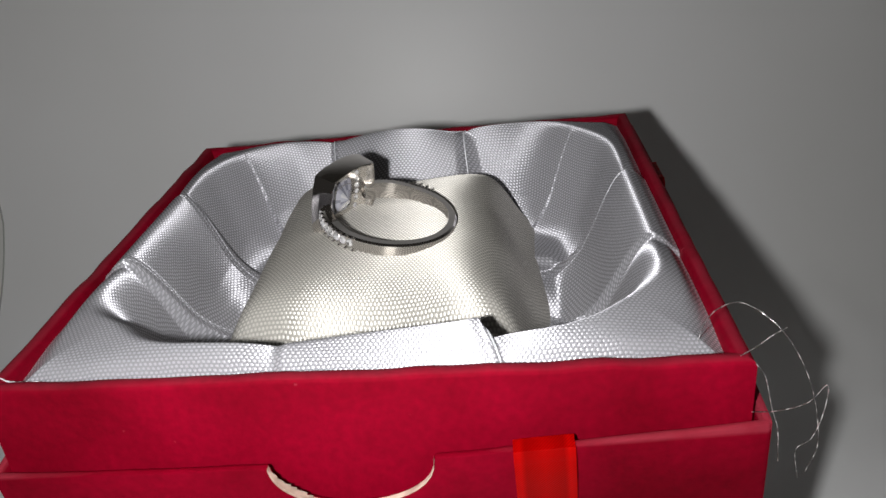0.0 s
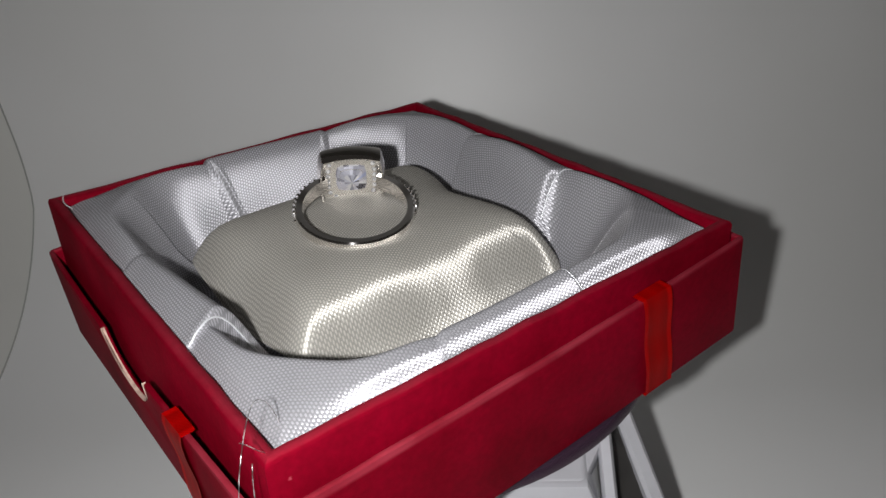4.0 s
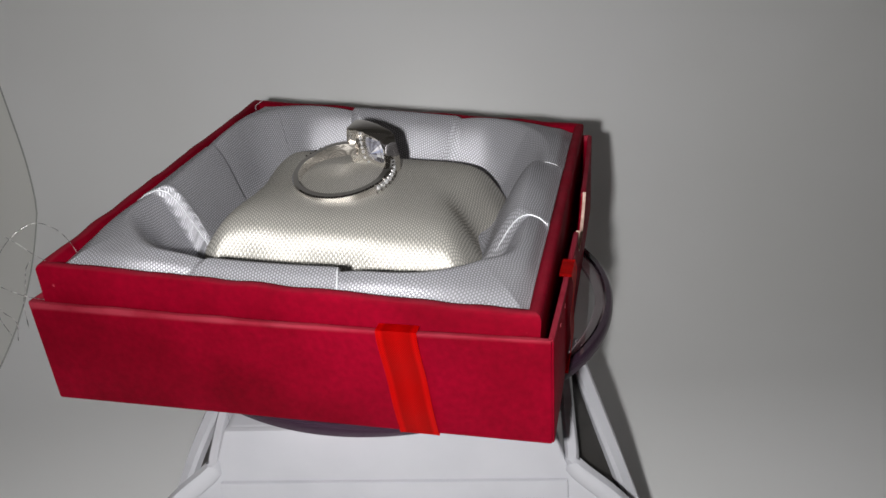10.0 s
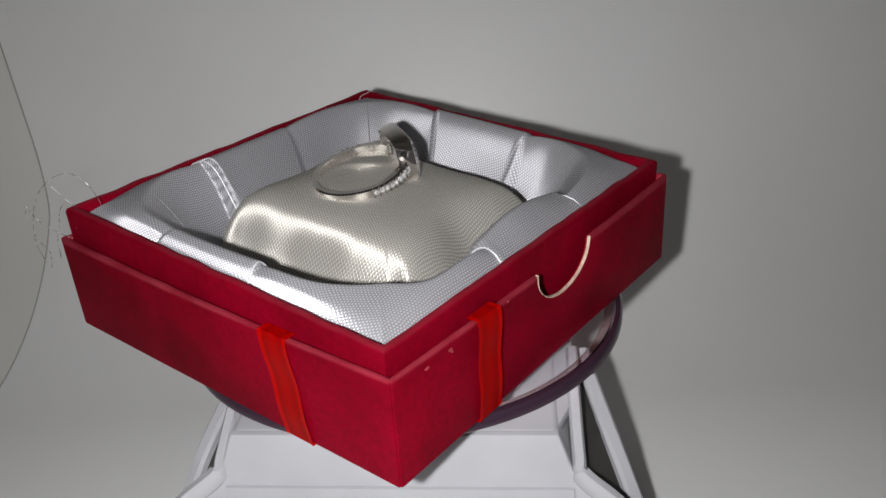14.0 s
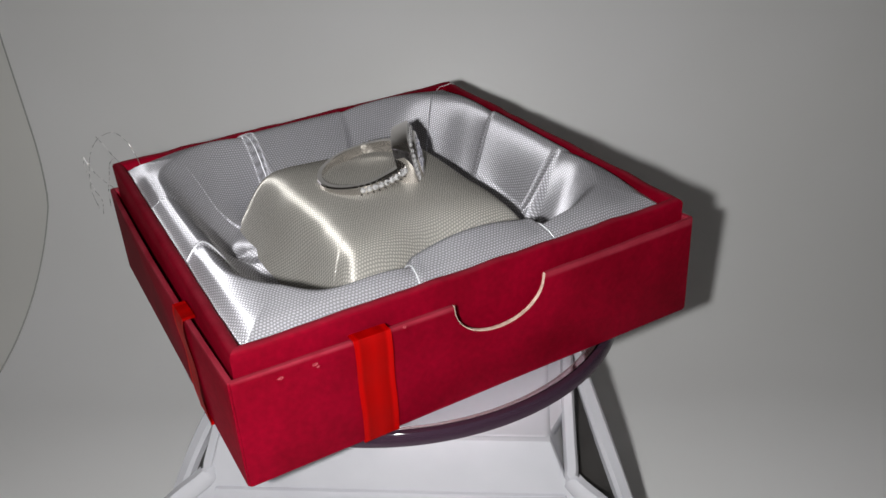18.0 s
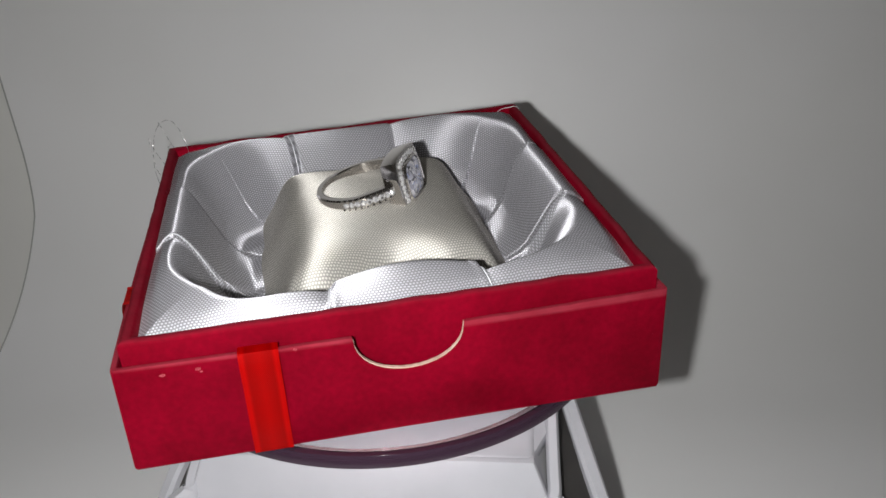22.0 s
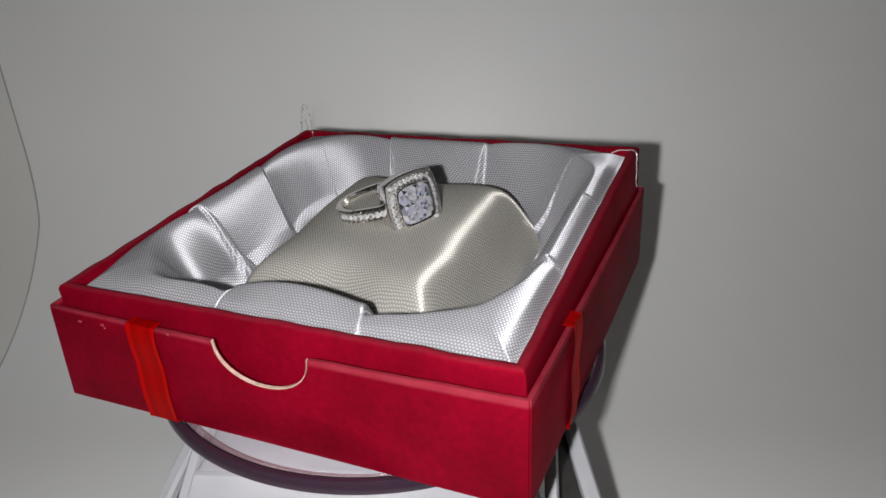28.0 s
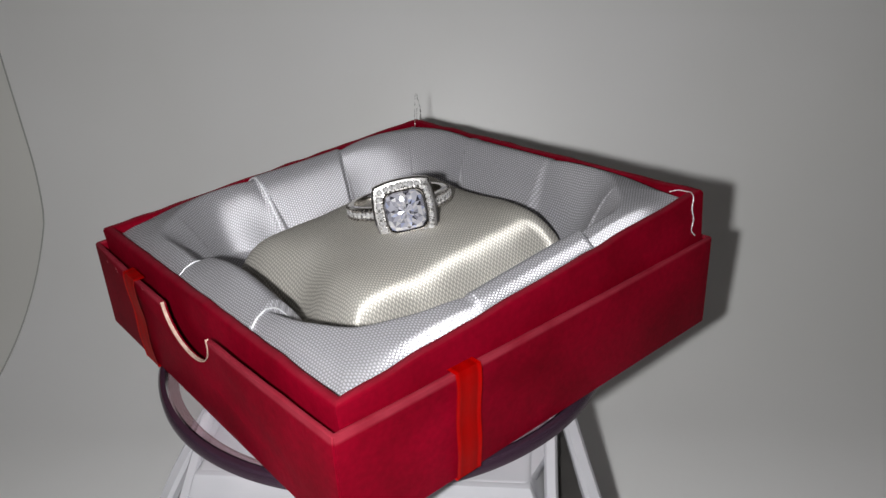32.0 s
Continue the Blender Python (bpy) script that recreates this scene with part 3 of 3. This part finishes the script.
    # inner tray
    tray = new("inner_tray")
    tray.empty_display_size = 0.01
    tray.parent = root
    tagged(tray, "red paper-covered inner tray sitting askew")

    def tp(x, y, z):
        return at_tray((x, y, z))
    for sx, sy, lx, ly in ((0, -1, IN_X, 0), (1, 0, 0, IN_Y), (0, 1, IN_X, 0), (-1, 0, 0, IN_Y)):
        # each side a rounded strip with slightly uneven paper on its top edge
        n = 40
        rows, uvs = [], []
        sec = [(0.0, -0.019), (0.0, -0.0008), (-0.0003, -0.0002), (-0.0009, 0.0), (-0.0016, -0.0001), (-0.0021, -0.0006), (-0.0023, -0.0018), (-0.0023, -0.019)]
        for off, z in sec:
            row = []
            for k in range(n + 1):
                s = -1 + 2 * k / n
                e = 0.0 if abs(s) == 1 else 0.0004 * noise.noise((s * 7, sx * 5.1 + sy * 2.3, 0.7 if z < -0.01 else 0.2)) * (z > -0.01)
                if sx:
                    row.append(tp(sx * (IN_X + off), s * (IN_Y + off), z + e))
                else:
                    row.append(tp(s * (IN_X + off), sy * (IN_Y + off), z + e))
            rows.append(row)
            uvs.append([(k, z / MM) for k in range(n + 1)])
        part("tray_wall", grid_mesh(rows, uvs=uvs), M_RED_TRAY, tray, smooth=50)
    b0 = 0.0009
    part("tray_floor", slab([tp(-IN_X + b0, -IN_Y + b0, -0.0188), tp(IN_X - b0, -IN_Y + b0, -0.0188), tp(IN_X - b0, IN_Y - b0, -0.0188), tp(-IN_X + b0, IN_Y - b0, -0.0188)], 0.0012), M_RED, tray)
    return root, tray


box_root, tray_root = box()


# ---- the satin lining between the tray's rim and the cushion ----
# a strap of cloth crosses each side: from, to, along the side at the rim; lean towards the cushion
STRAPS = {"A": (-0.0155, 0.0101, 0.002), "B": (-0.0125, 0.0168, -0.002), "C": (-0.0145, 0.0126, 0.001), "D": (-0.0098, 0.0160, 0.002)}
SIDES = "ABCD"


def cloth(si, s, v):
    """A point of the lining on side si, s from -1 to 1 along it, v from the rim (0) to the cushion (1);
    with its way along the side and where the strap's edges run there."""
    side = SIDES[si]
    hx, hy = IN_X - 0.0023, IN_Y - 0.0023
    half, dist = (hx, hy) if side in "AC" else (hy, hx)
    s0, s1, lean = STRAPS[side]
    along = s * half
    # the inner edge is a rounded square round the cushion
    ang = s * math.pi / 4
    c, sn = math.cos(ang), math.sin(ang)
    pw = (abs(c) ** 2.9 + abs(sn) ** 2.9) ** (1 / 2.9)
    rin = 0.0212
    e = v ** 0.92
    # the cloth rounds off the tray's corners
    cr = 0.0170
    oa, od = along, dist
    ka, kd = max(abs(along) - (half - cr), 0.0), cr
    if ka > 0:
        f = kd / math.hypot(ka, kd)
        q = smooth_step(0.0, 0.20, v)
        oa = math.copysign((half - cr) + ka * (1 - (1 - f) * q), along)
        od = dist - cr * (1 - f) * q
    a = oa + (rin * sn / pw - oa) * e
    d = od + (rin * c / pw - od) * e
    p0 = s0 * (1 - 0.30 * e) + lean * e + 0.0012 * math.sin(4.2 * v + si)
    p1 = s1 * (1 - 0.30 * e) + lean * e - 0.0012 * math.sin(4.2 * v + 2 * si)
    w0, w1 = (0.0007 + 0.0020 * v, 0.0004 + 0.0015 * v) if side != "B" else (0.0016 + 0.0050 * v, 0.0004 + 0.0018 * v)
    mid = smooth_step(p0 - w0, p0 + w0 * 0.6, a) * (1 - smooth_step(p1 - w1 * 0.6, p1 + w1, a))
    # corner pockets: flat inside the rim, a rolled edge, a steep drop and a trough
    near = max(p0 - a, a - p1, 0.0)
    cn = smooth_step(0.45, 1.0, abs(s))
    calm = 1 - smooth_step(0.7, 1.0, abs(s))
    roll = v + 0.05 * calm * noise.noise((a * 55, si * 2.7, 1.1))
    hc = 0.0024 * math.sin(math.pi * min(v / 0.46, 1)) - 0.0009 * (1 - smooth_step(0, 0.08, v)) - {"A": 0.0146, "C": 0.0156}.get(side, 0.0138) * smooth_step(0, 1, max((roll - 0.14 - 0.04 * cn) / (0.49 if side == "C" else 0.52), 0) ** 0.8)
    # full in the middle of each puff, drawn down beside the straps
    hc -= 0.0017 * math.exp(-near / 0.0040) * math.sin(math.pi * min(v / 0.8 + 0.06, 1))
    # the cloth sinks into the tray's corners
    hc -= 0.0007 * smooth_step(0.72, 1.0, abs(s)) * (1 - smooth_step(0.0, 0.22, v))
    # straps bridge from the rim to the cushion, arched more at one end
    t = min(max((a - p0) / max(p1 - p0, 1e-5), 0), 1)
    hs = (0.0010 + 0.0022 * math.sin(math.pi * t) if side == "B" else 0.0022) * math.sin(math.pi * min(v / (0.5 if side in "AC" else 0.66), 1)) - 0.0005 * (1 - smooth_step(0, 0.08, v)) - 0.0122 * (smooth_step(0, 1, max((v - 0.12) / 0.48, 0) ** 0.85) if side in "AC" else smooth_step(0.24, 0.76, v) if side == "B" else smooth_step(0.11 + 0.13 * t, 0.60 + 0.16 * t, v))
    hs += (0.0004 if side == "D" else 0.0007) * t ** 1.5 * math.sin(math.pi * min(v / 0.8, 1))
    if side in "AC":                    # tucked under the cushion
        hs -= 0.0034 * smooth_step(0.48, 0.78, v)
    edge = min(p1 - a, a - p0) if side == "B" else p1 - a
    hs += (0.0 if side in "AC" else 0.00014) * math.exp(-((edge - 0.0008) / 0.0007) ** 2) * (1 - smooth_step(0.4, 0.8, v))
    h = hc + (hs - hc) * mid
    # the valley rises again to meet the cushion
    h += (0.0006 if side in "AC" else 0.0026) * smooth_step(0.58, 0.95, v) * (1 - smooth_step(0.4, 0.85, abs(s)))
    # soft ripples that run with the cloth
    q = Vector((a * 60 + si * 3.7, d * 38, si * 1.3))
    h += 0.0007 * calm * noise.noise(q * 0.6) * math.sin(math.pi * min(v * 1.15, 1))
    h -= 0.0004
    p = {"A": (a, -d, h), "B": (d, a, h), "C": (-a, d, h), "D": (-d, -a, h)}[side]
    return Vector(p), a, p0, p1


def lining():
    per, rows_n = 280, 110
    rows = [[] for _ in range(rows_n)]
    uvs = [[] for _ in range(rows_n)]
    for si in range(4):
        for k in range(per):
            at, last = None, None
            for r in range(rows_n):
                p = cloth(si, -1 + 2 * k / per, r / (rows_n - 1))[0]
                # the weave follows the cloth down its folds
                if last is None:
                    at = Vector((p.x, p.y)) / MM
                else:
                    flat = (p - last).to_2d() / MM
                    at = at + flat * min((p - last).length / MM / max(flat.length, 1e-6), 4.0)
                last = p
                rows[r].append(at_tray(p))
                uvs[r].append((at.x, at.y))
    for r in range(rows_n):
        uvs[r].append(uvs[r][0])
    ob = part("lining", grid_mesh(rows, closed=True, uvs=uvs), M_LINING, tray_root, "silver-grey satin lining in soft pleats", 75)
    # the folded edges of the straps stand up as fine cords
    for si, which, far in ((0, 3, 0.45), (1, 3, 0.4), (1, 2, 0.5), (3, 3, 0.7)):
        line = []
        for i in range(26):
            v = 0.01 + far * i / 25
            lo, hi = -0.95, 0.95
            for _ in range(24):
                mid = (lo + hi) / 2
                q = cloth(si, mid, v)
                lo, hi = (mid, hi) if q[1] < q[which] else (lo, mid)
            lift = 0.00012 * math.sin(math.pi * min(i / 20, 1)) - 0.0004 * smooth_step(18, 25, i)
            line.append(at_tray(cloth(si, lo, v)[0] + Vector((0, 0, lift))))
        part("folded_edge", sweep(line, 0.00015, 8), M_FOLD, ob, "bright folded edge of a satin strap", 80)
    return ob


lining()


# ---- the cushion ----
PILLOW = 0.0275


def cushion_height(x, y):
    """Height of the cushion's cloth against the tray's rim plane, x and y in metres from its centre."""
    X, Y = x / MM, y / MM
    q = max(abs(X), abs(Y)) / 27.5
    drops = []
    # each side: outwards, sideways, where its shoulder lies, its steepness, how softly it turns, where and how far it is drawn in
    for out, lat, sh, steep, soft, mid, wide, pinch, flare in ((-Y, X, 17.8, 2.6, 8.0, 10.0, 6.5, 0.7, 1.3), (X, Y, 21.8, 1.7, 9.0, 0.0, 8.0, 3.2, 0.0), (Y, -X, 18.4, 2.6, 8.0, 0.0, 9.0, 0.0, 1.3), (-X, -Y, 23.0, 1.7, 9.0, 2.0, 9.0, 1.6, 0.0)):
        sh += 0.45 * noise.noise((lat * 0.10, sh * 3.1, 0.4)) - pinch * math.exp(-((lat - mid) / wide) ** 2)
        k = out - sh
        j = k - 3.6                     # an easier slope below the shoulder
        drops.append(steep * 0.5 * (k + math.sqrt(k * k + soft)) - flare * 0.5 * (j + math.sqrt(j * j + 2.0)) + 0.0022 * max(out, 0) ** 2)
    p = 2.7
    drop = sum(max(d, 0.0) ** p for d in drops) ** (1 / p)
    z = 0.3 - drop
    # slack in the cover
    z += 0.5 * noise.noise((X * 0.08, Y * 0.08, 7.7)) * smooth_step(0.3, 0.75, q)
    z += 0.05 * noise.noise((X * 0.2, Y * 0.2, 2.2)) * smooth_step(0.4, 0.75, q)
    return max(z, -16.5) * MM


def cushion():
    root = thing("ring_cushion", "plump cream satin cushion set in the box lining", "cushion")
    n = 150
    rows, uvs = [], []
    a = PILLOW
    for i in range(n + 1):
        row, uv = [], []
        for j in range(n + 1):
            # a square grid drawn in to the rounded outline
            X, Y = -1 + 2 * i / n, -1 + 2 * j / n
            m = max(abs(X), abs(Y))
            q = (abs(X) ** 5.2 + abs(Y) ** 5.2) ** (1 / 5.2)
            f = m / q if q > 0 else 1
            x, y = X * f * a, Y * f * a
            z = cushion_height(x, y)
            row.append(at_tray((x + 0.0008, y + 0.001, z)))
            uv.append((x / MM, y / MM))
        rows.append(row)
        uvs.append(uv)
    part("cover", grid_mesh(rows, uvs=uvs), M_CUSHION, root, smooth=80)
    return root


cushion_root = cushion()


# ---- the ring ----
def ring():
    root = thing("finger_ring", "silver halo ring with a square-cut clear stone, lying on the cushion", "ring")
    centre = at_box(Vector((-2.4, -0.3, 26.9)) * MM)
    az, el, roll = radians(60.1), radians(10.6), radians(-5.9)
    n = Vector((math.cos(az) * math.cos(el), math.sin(az) * math.cos(el), math.sin(el)))   # towards the stone
    u0 = Vector((math.sin(az), -math.cos(az), 0))
    v0 = u0.cross(n)
    v0 = -v0 if v0.z < 0 else v0
    u = u0 * math.cos(roll) + v0 * math.sin(roll)
    v = v0 * math.cos(roll) - u0 * math.sin(roll)
    M = Matrix((u, v, n)).transposed().to_4x4()
    M.translation = centre

    def T(x, y, z):
        return M @ Vector((x * MM, y * MM, z * MM))
    # band, open where the head sits
    R, N, half = 9.55, 110, 1.05
    gap = radians(29)
    rows = []
    for dr, w in ((-0.62, -1.0), (0.35, -1.0), (0.62, -0.7), (0.62, 0.7), (0.35, 1.0), (-0.62, 1.0), (-0.7, 0.0), (-0.62, -1.0)):
        row = []
        for k in range(N + 1):
            q = gap + (2 * math.pi - 2 * gap) * k / N
            wide = half * (1 + 0.32 * smooth_step(0.1, 0.6, math.cos(q)))
            thick = dr * (1 + 0.45 * smooth_step(-0.3, 0.6, math.cos(q))) if dr > 0 else dr
            row.append(T((R + thick) * math.sin(q), w * wide, (R + thick) * math.cos(q)))
        rows.append(row)
    part("band", grid_mesh(rows), M_SILVER, root)

    # head: a hollow cushion-shaped cup, its rim set with small stones
    def outline(h, z, steps=12, dv=0.2, shift=0.0, soft=False):
        out = []
        for sd in range(4):
            for k in range(steps):
                x, y = rounded(h, sd, -1 + 2 * (k + shift) / steps, soft)
                out.append(T(x, y + dv, z))
        return out

    def rounded(h, sd, s, soft=False):
        """A point on a square of half width h with bowed sides and pointed corners, or soft ones; s runs from -1 to 1 along side sd."""
        c, n_ = math.cos(s * math.pi / 4), math.sin(s * math.pi / 4)
        if soft:
            f = h / (abs(c) ** 5 + abs(n_) ** 5) ** 0.2
            c, n_ = f * c, f * n_
        else:
            k = n_ / c
            c = h * (0.875 + 0.125 * (1 - k * k))
            n_ = h * 0.875 * k * (1.10 - 0.10 * k * k)
        return [(c, n_), (-n_, c), (-c, -n_), (n_, -c)][sd]
    F = 10.9                                   # height of the halo's face
    def shell(name, prof, mat, label, soft=False, smooth=35):
        return part(name, grid_mesh([outline(h, z, soft=soft) for h, z in prof], closed=True), mat, root, label, smooth)
    # outer wall, a little narrower at the back, with a thin lip
    halo = shell("halo", [(5.32, F - 3.7), (5.60, F - 3.85), (5.78, F - 3.6), (6.04, F - 1.6), (6.15, F - 0.75), (6.11, F - 0.45), (5.94, F - 0.35), (5.68, F - 0.42)], M_SILVER, "polished silver halo setting")
    part("inner_wall", grid_mesh([outline(h, z) for h, z in ((5.32, F - 3.7), (5.51, F - 2.4), (5.58, F - 1.45), (2.35, F - 1.25), (2.1, F - 1.9))], closed=True), M_CAST, halo, "pale cast silver inside the hollow head")
    part("bezel", grid_mesh([outline(h, z, soft=True) for h, z in ((4.16, F - 0.2), (4.06, F + 0.62), (3.86, F + 0.74), (3.66, F + 0.58), (3.60, F - 0.6))], closed=True), M_SILVER, halo, "polished bezel round the stone")
    part("pave_plate", grid_mesh([outline(h, z) for h, z in ((5.83, F - 0.42), (5.19, F - 0.20), (4.30, F - 0.08), (3.9, F - 0.06))], closed=True), M_PAVE, halo, "finely beaded silver halo face")
    # centre stone: table, crown, girdle and a pavilion, cut in staggered facets
    rng = random.Random(11)
    st = [(3.63, F + 0.20), (3.56, F + 0.55), (2.97, F + 0.85), (2.16, F + 1.02), (1.35, F + 1.02), (0.59, F + 1.02)]
    bm = bmesh.new()
    vs = []
    for i, (h, z) in enumerate(st):
        jit = 0.07 if i > 2 else 0.0
        vs.append([bm.verts.new(q + Vector([rng.uniform(-jit, jit) * MM * 1.6 for _ in range(3)])) for q in outline(h, z, 5, 0.2, 0.5 * (i % 2), True)])
    tip = bm.verts.new(T(0, 0.2, F + 1.0))
    for i in range(len(vs) - 1):
        for k in range(20):
            j = (k + 1) % 20
            if i % 2 == 0:
                bm.faces.new((vs[i][k], vs[i][j], vs[i + 1][k]))
                bm.faces.new((vs[i][j], vs[i + 1][j], vs[i + 1][k]))
            else:
                bm.faces.new((vs[i][k], vs[i][j], vs[i + 1][j]))
                bm.faces.new((vs[i][k], vs[i + 1][j], vs[i + 1][k]))
    for k in range(20):
        bm.faces.new((vs[-1][k], vs[-1][(k + 1) % 20], tip))
    # pavilion below the girdle
    low = [[bm.verts.new(q) for q in outline(h, z, 5, soft=True)] for h, z in ((3.56, F - 0.1), (2.6, F - 1.5), (1.3, F - 2.3), (0.1, F - 2.9))]
    low = [vs[0]] + low
    for i in range(len(low) - 1):
        for k in range(20):
            j = (k + 1) % 20
            bm.faces.new((low[i][k], low[i][j], low[i + 1][j], low[i + 1][k]))
    bmesh.ops.recalc_face_normals(bm, faces=bm.faces)
    bmesh.ops.split_edges(bm, edges=bm.edges[:])
    me = bpy.data.meshes.new("stone")
    bm.to_mesh(me)
    bm.free()
    me.materials.append(M_GEM)
    stone = new("stone", me)
    stone.parent = root
    tagged(stone, "clear brilliant square-cut stone")

    # small round stones and the beads that hold them, sharing their meshes
    def small(profile, steps, name):
        g = bmesh.new()
        vs = [[g.verts.new((r * MM * math.cos(2 * math.pi * (k + 0.5 * (i % 2)) / steps), r * MM * math.sin(2 * math.pi * (k + 0.5 * (i % 2)) / steps), z * MM)) for k in range(steps)] for i, (r, z) in enumerate(profile)]
        for i in range(len(vs) - 1):
            for k in range(steps):
                j = (k + 1) % steps
                g.faces.new((vs[i][k], vs[i][j], vs[i + 1][k]) if i % 2 == 0 else (vs[i][k], vs[i][j], vs[i + 1][j]))
                g.faces.new((vs[i][j], vs[i + 1][j], vs[i + 1][k]) if i % 2 == 0 else (vs[i][k], vs[i + 1][j], vs[i + 1][k]))
        g.faces.new(vs[0])
        g.faces.new(list(reversed(vs[-1])))
        bmesh.ops.recalc_face_normals(g, faces=g.faces)
        bmesh.ops.split_edges(g, edges=g.edges[:])
        me = bpy.data.meshes.new(name)
        g.to_mesh(me)
        g.free()
        return me
    gem = small([(0.22, 0.30), (0.44, 0.12), (0.46, 0.02), (0.10, -0.32)], 8, "accent_stone")
    gem.materials.append(M_ACCENT)
    bead = small([(0.03, 0.17), (0.13, 0.12), (0.17, 0.0), (0.14, -0.15)], 6, "bead")
    bead.materials.append(M_SILVER)

    def stud(mesh, name, x, y, z, out, size=1.0):
        ob = new(name, mesh)
        ob.parent = root
        w = (M.to_3x3() @ Vector(out)).normalized()
        s = w.orthogonal().normalized()
        m = Matrix((s, w.cross(s), w)).transposed().to_4x4()
        m.translation = T(x, y, z)
        ob.matrix_basis = m @ Matrix.Diagonal((size, size, size, 1))
    # halo row
    for sd in range(4):
        for k in range(8):
            s = -1 + 2 * k / 8
            for j, (mesh, name, hh, ds, sz) in enumerate(((gem, "accent_stone", 4.82, 0.0, 1.35), (bead, "bead", 4.36, 1 / 8, 1.1), (bead, "bead", 5.28, 1 / 8, 1.1))):
                ss = s + ds
                h = hh
                x, y = rounded(h, sd, ss)
                slope = 0.30 * (h - 4.36)
                nx, ny = [(1, 0), (0, 1), (-1, 0), (0, -1)][sd]
                stud(mesh, name, x, y + 0.2, F - 0.04 - slope, (0.3 * nx, 0.3 * ny, 1), sz)
    # their undersides show in the drilled back
    for sd in range(4):
        for k in range(6):
            x, y = rounded(4.2, sd, -1 + 2 * (k + 0.5) / 6)
            stud(gem, "accent_stone", x, y + 0.2, F - 1.38, (0, 0, -1), 0.95)
    # shoulder rows: nine stones down each shoulder, a bead at each joint on both edges
    for sgn in (1, -1):
        for k in range(9):
            q = sgn * radians(35 + 6.8 * k)
            r = R + 0.62 * (1 + 0.45 * smooth_step(-0.3, 0.6, math.cos(q)))
            stud(gem, "accent_stone", r * math.sin(q), 0, r * math.cos(q), (math.sin(q), 0, math.cos(q)), 1.5 - 0.025 * k)
            q2 = sgn * radians(35 + 6.8 * (k + 0.5))
            for w in (-0.98, 0.98):
                stud(bead, "bead", (r + 0.12) * math.sin(q2), w, (r + 0.12) * math.cos(q2), (math.sin(q2), 0, math.cos(q2)), 1.35)
    return root


ring_root = ring()


# ---- loose metallic threads at one corner ----
def threads():
    root = thing("loose_thread", "fine frayed silver thread curling off the box corner", "thread")
    old = Vector((5.4, -4.31, 0))
    lines = [
        [(-42.5, -33.8, 24.6), (-43.2, -34.5, 28.6), (-44.4, -35.6, 31.6), (-46.4, -37.7, 33.4), (-49.4, -40.8, 31.6), (-51.9, -43.0, 27.0), (-52.9, -44.2, 20.0), (-52.4, -43.6, 15.0)],
        [(-46.0, -37.3, 25.9), (-47.4, -38.8, 28.4), (-48.6, -39.9, 30.7), (-49.6, -40.9, 32.4)],
        [(-47.3, -38.6, 19.3), (-49.5, -40.8, 21.2), (-51.8, -43.0, 24.2), (-53.0, -44.2, 27.5), (-53.1, -44.2, 24.0), (-52.4, -43.7, 19.8), (-51.4, -42.7, 17.2), (-51.9, -43.1, 13.6)],
    ]
    for ln in lines:
        part("strand", sweep(curve_points([at_box((Vector(p) + old) * MM) for p in ln], 10), 0.00007, 6, twist=0.8), M_THREAD, root)
    # a straight tail down the tray's corner
    tail = [at_box(Vector(q) * MM) for q in ((-42.9, -43.0, 27.0), (-43.6, -43.9, 25.6), (-44.4, -44.6, 22.0), (-45.1, -45.2, 19.6), (-45.3, -45.6, 15.0))]
    part("strand", sweep(curve_points(tail, 8), 0.00008, 6, twist=0.8), M_THREAD, root)
    # and one that runs out over the rim and down the tray's other corner
    over = [at_tray(Vector(q) * MM) for q in ((-39.6, 38.0, -0.9), (-40.3, 39.5, -0.45), (-40.2, 41.2, -0.30), (-39.7, 42.7, -0.05), (-39.1, 43.65, -0.7), (-38.6, 43.75, -2.6), (-39.2, 43.75, -5.0), (-38.7, 43.75, -7.2), (-39.8, 43.8, -8.8))]
    part("strand", sweep(curve_points(over, 8), 0.00013, 6, twist=0.9), M_FOLD, root)
    return root


thread_root = threads()


# ---- the phone's torch ----
def torch():
    root = thing("phone_torch", "small round white torch light of the filming phone", "torch")
    part("lens", turned([(0.0, -0.0002), (0.0025, -0.0002), (0.0025, 0.0)], 32), M_TORCH, root)
    part("bezel", turned([(0.0026, -0.0003), (0.0034, -0.0003), (0.0034, 0.0015), (0.0, 0.0015), (0.0, 0.0004), (0.0026, 0.0004), (0.0026, -0.0003)], 32), M_BLACK, root)
    return root


torch_root = torch()


def motions():
    turn = [(t, pose(0, 0, 0, 0, 0, a)) for t, a in TURN]
    for ob in (box_root, cushion_root, ring_root, thread_root):
        walk(ob, turn)
    walk(platter, turn)
    walk(torch_root, [(t, pose(x, y, z, rx, ry, rz) @ Matrix.Translation(TORCH_AT) @ Matrix.Rotation(radians(6), 4, "Y")) for t, x, y, z, rx, ry, rz in PATH])


motions()
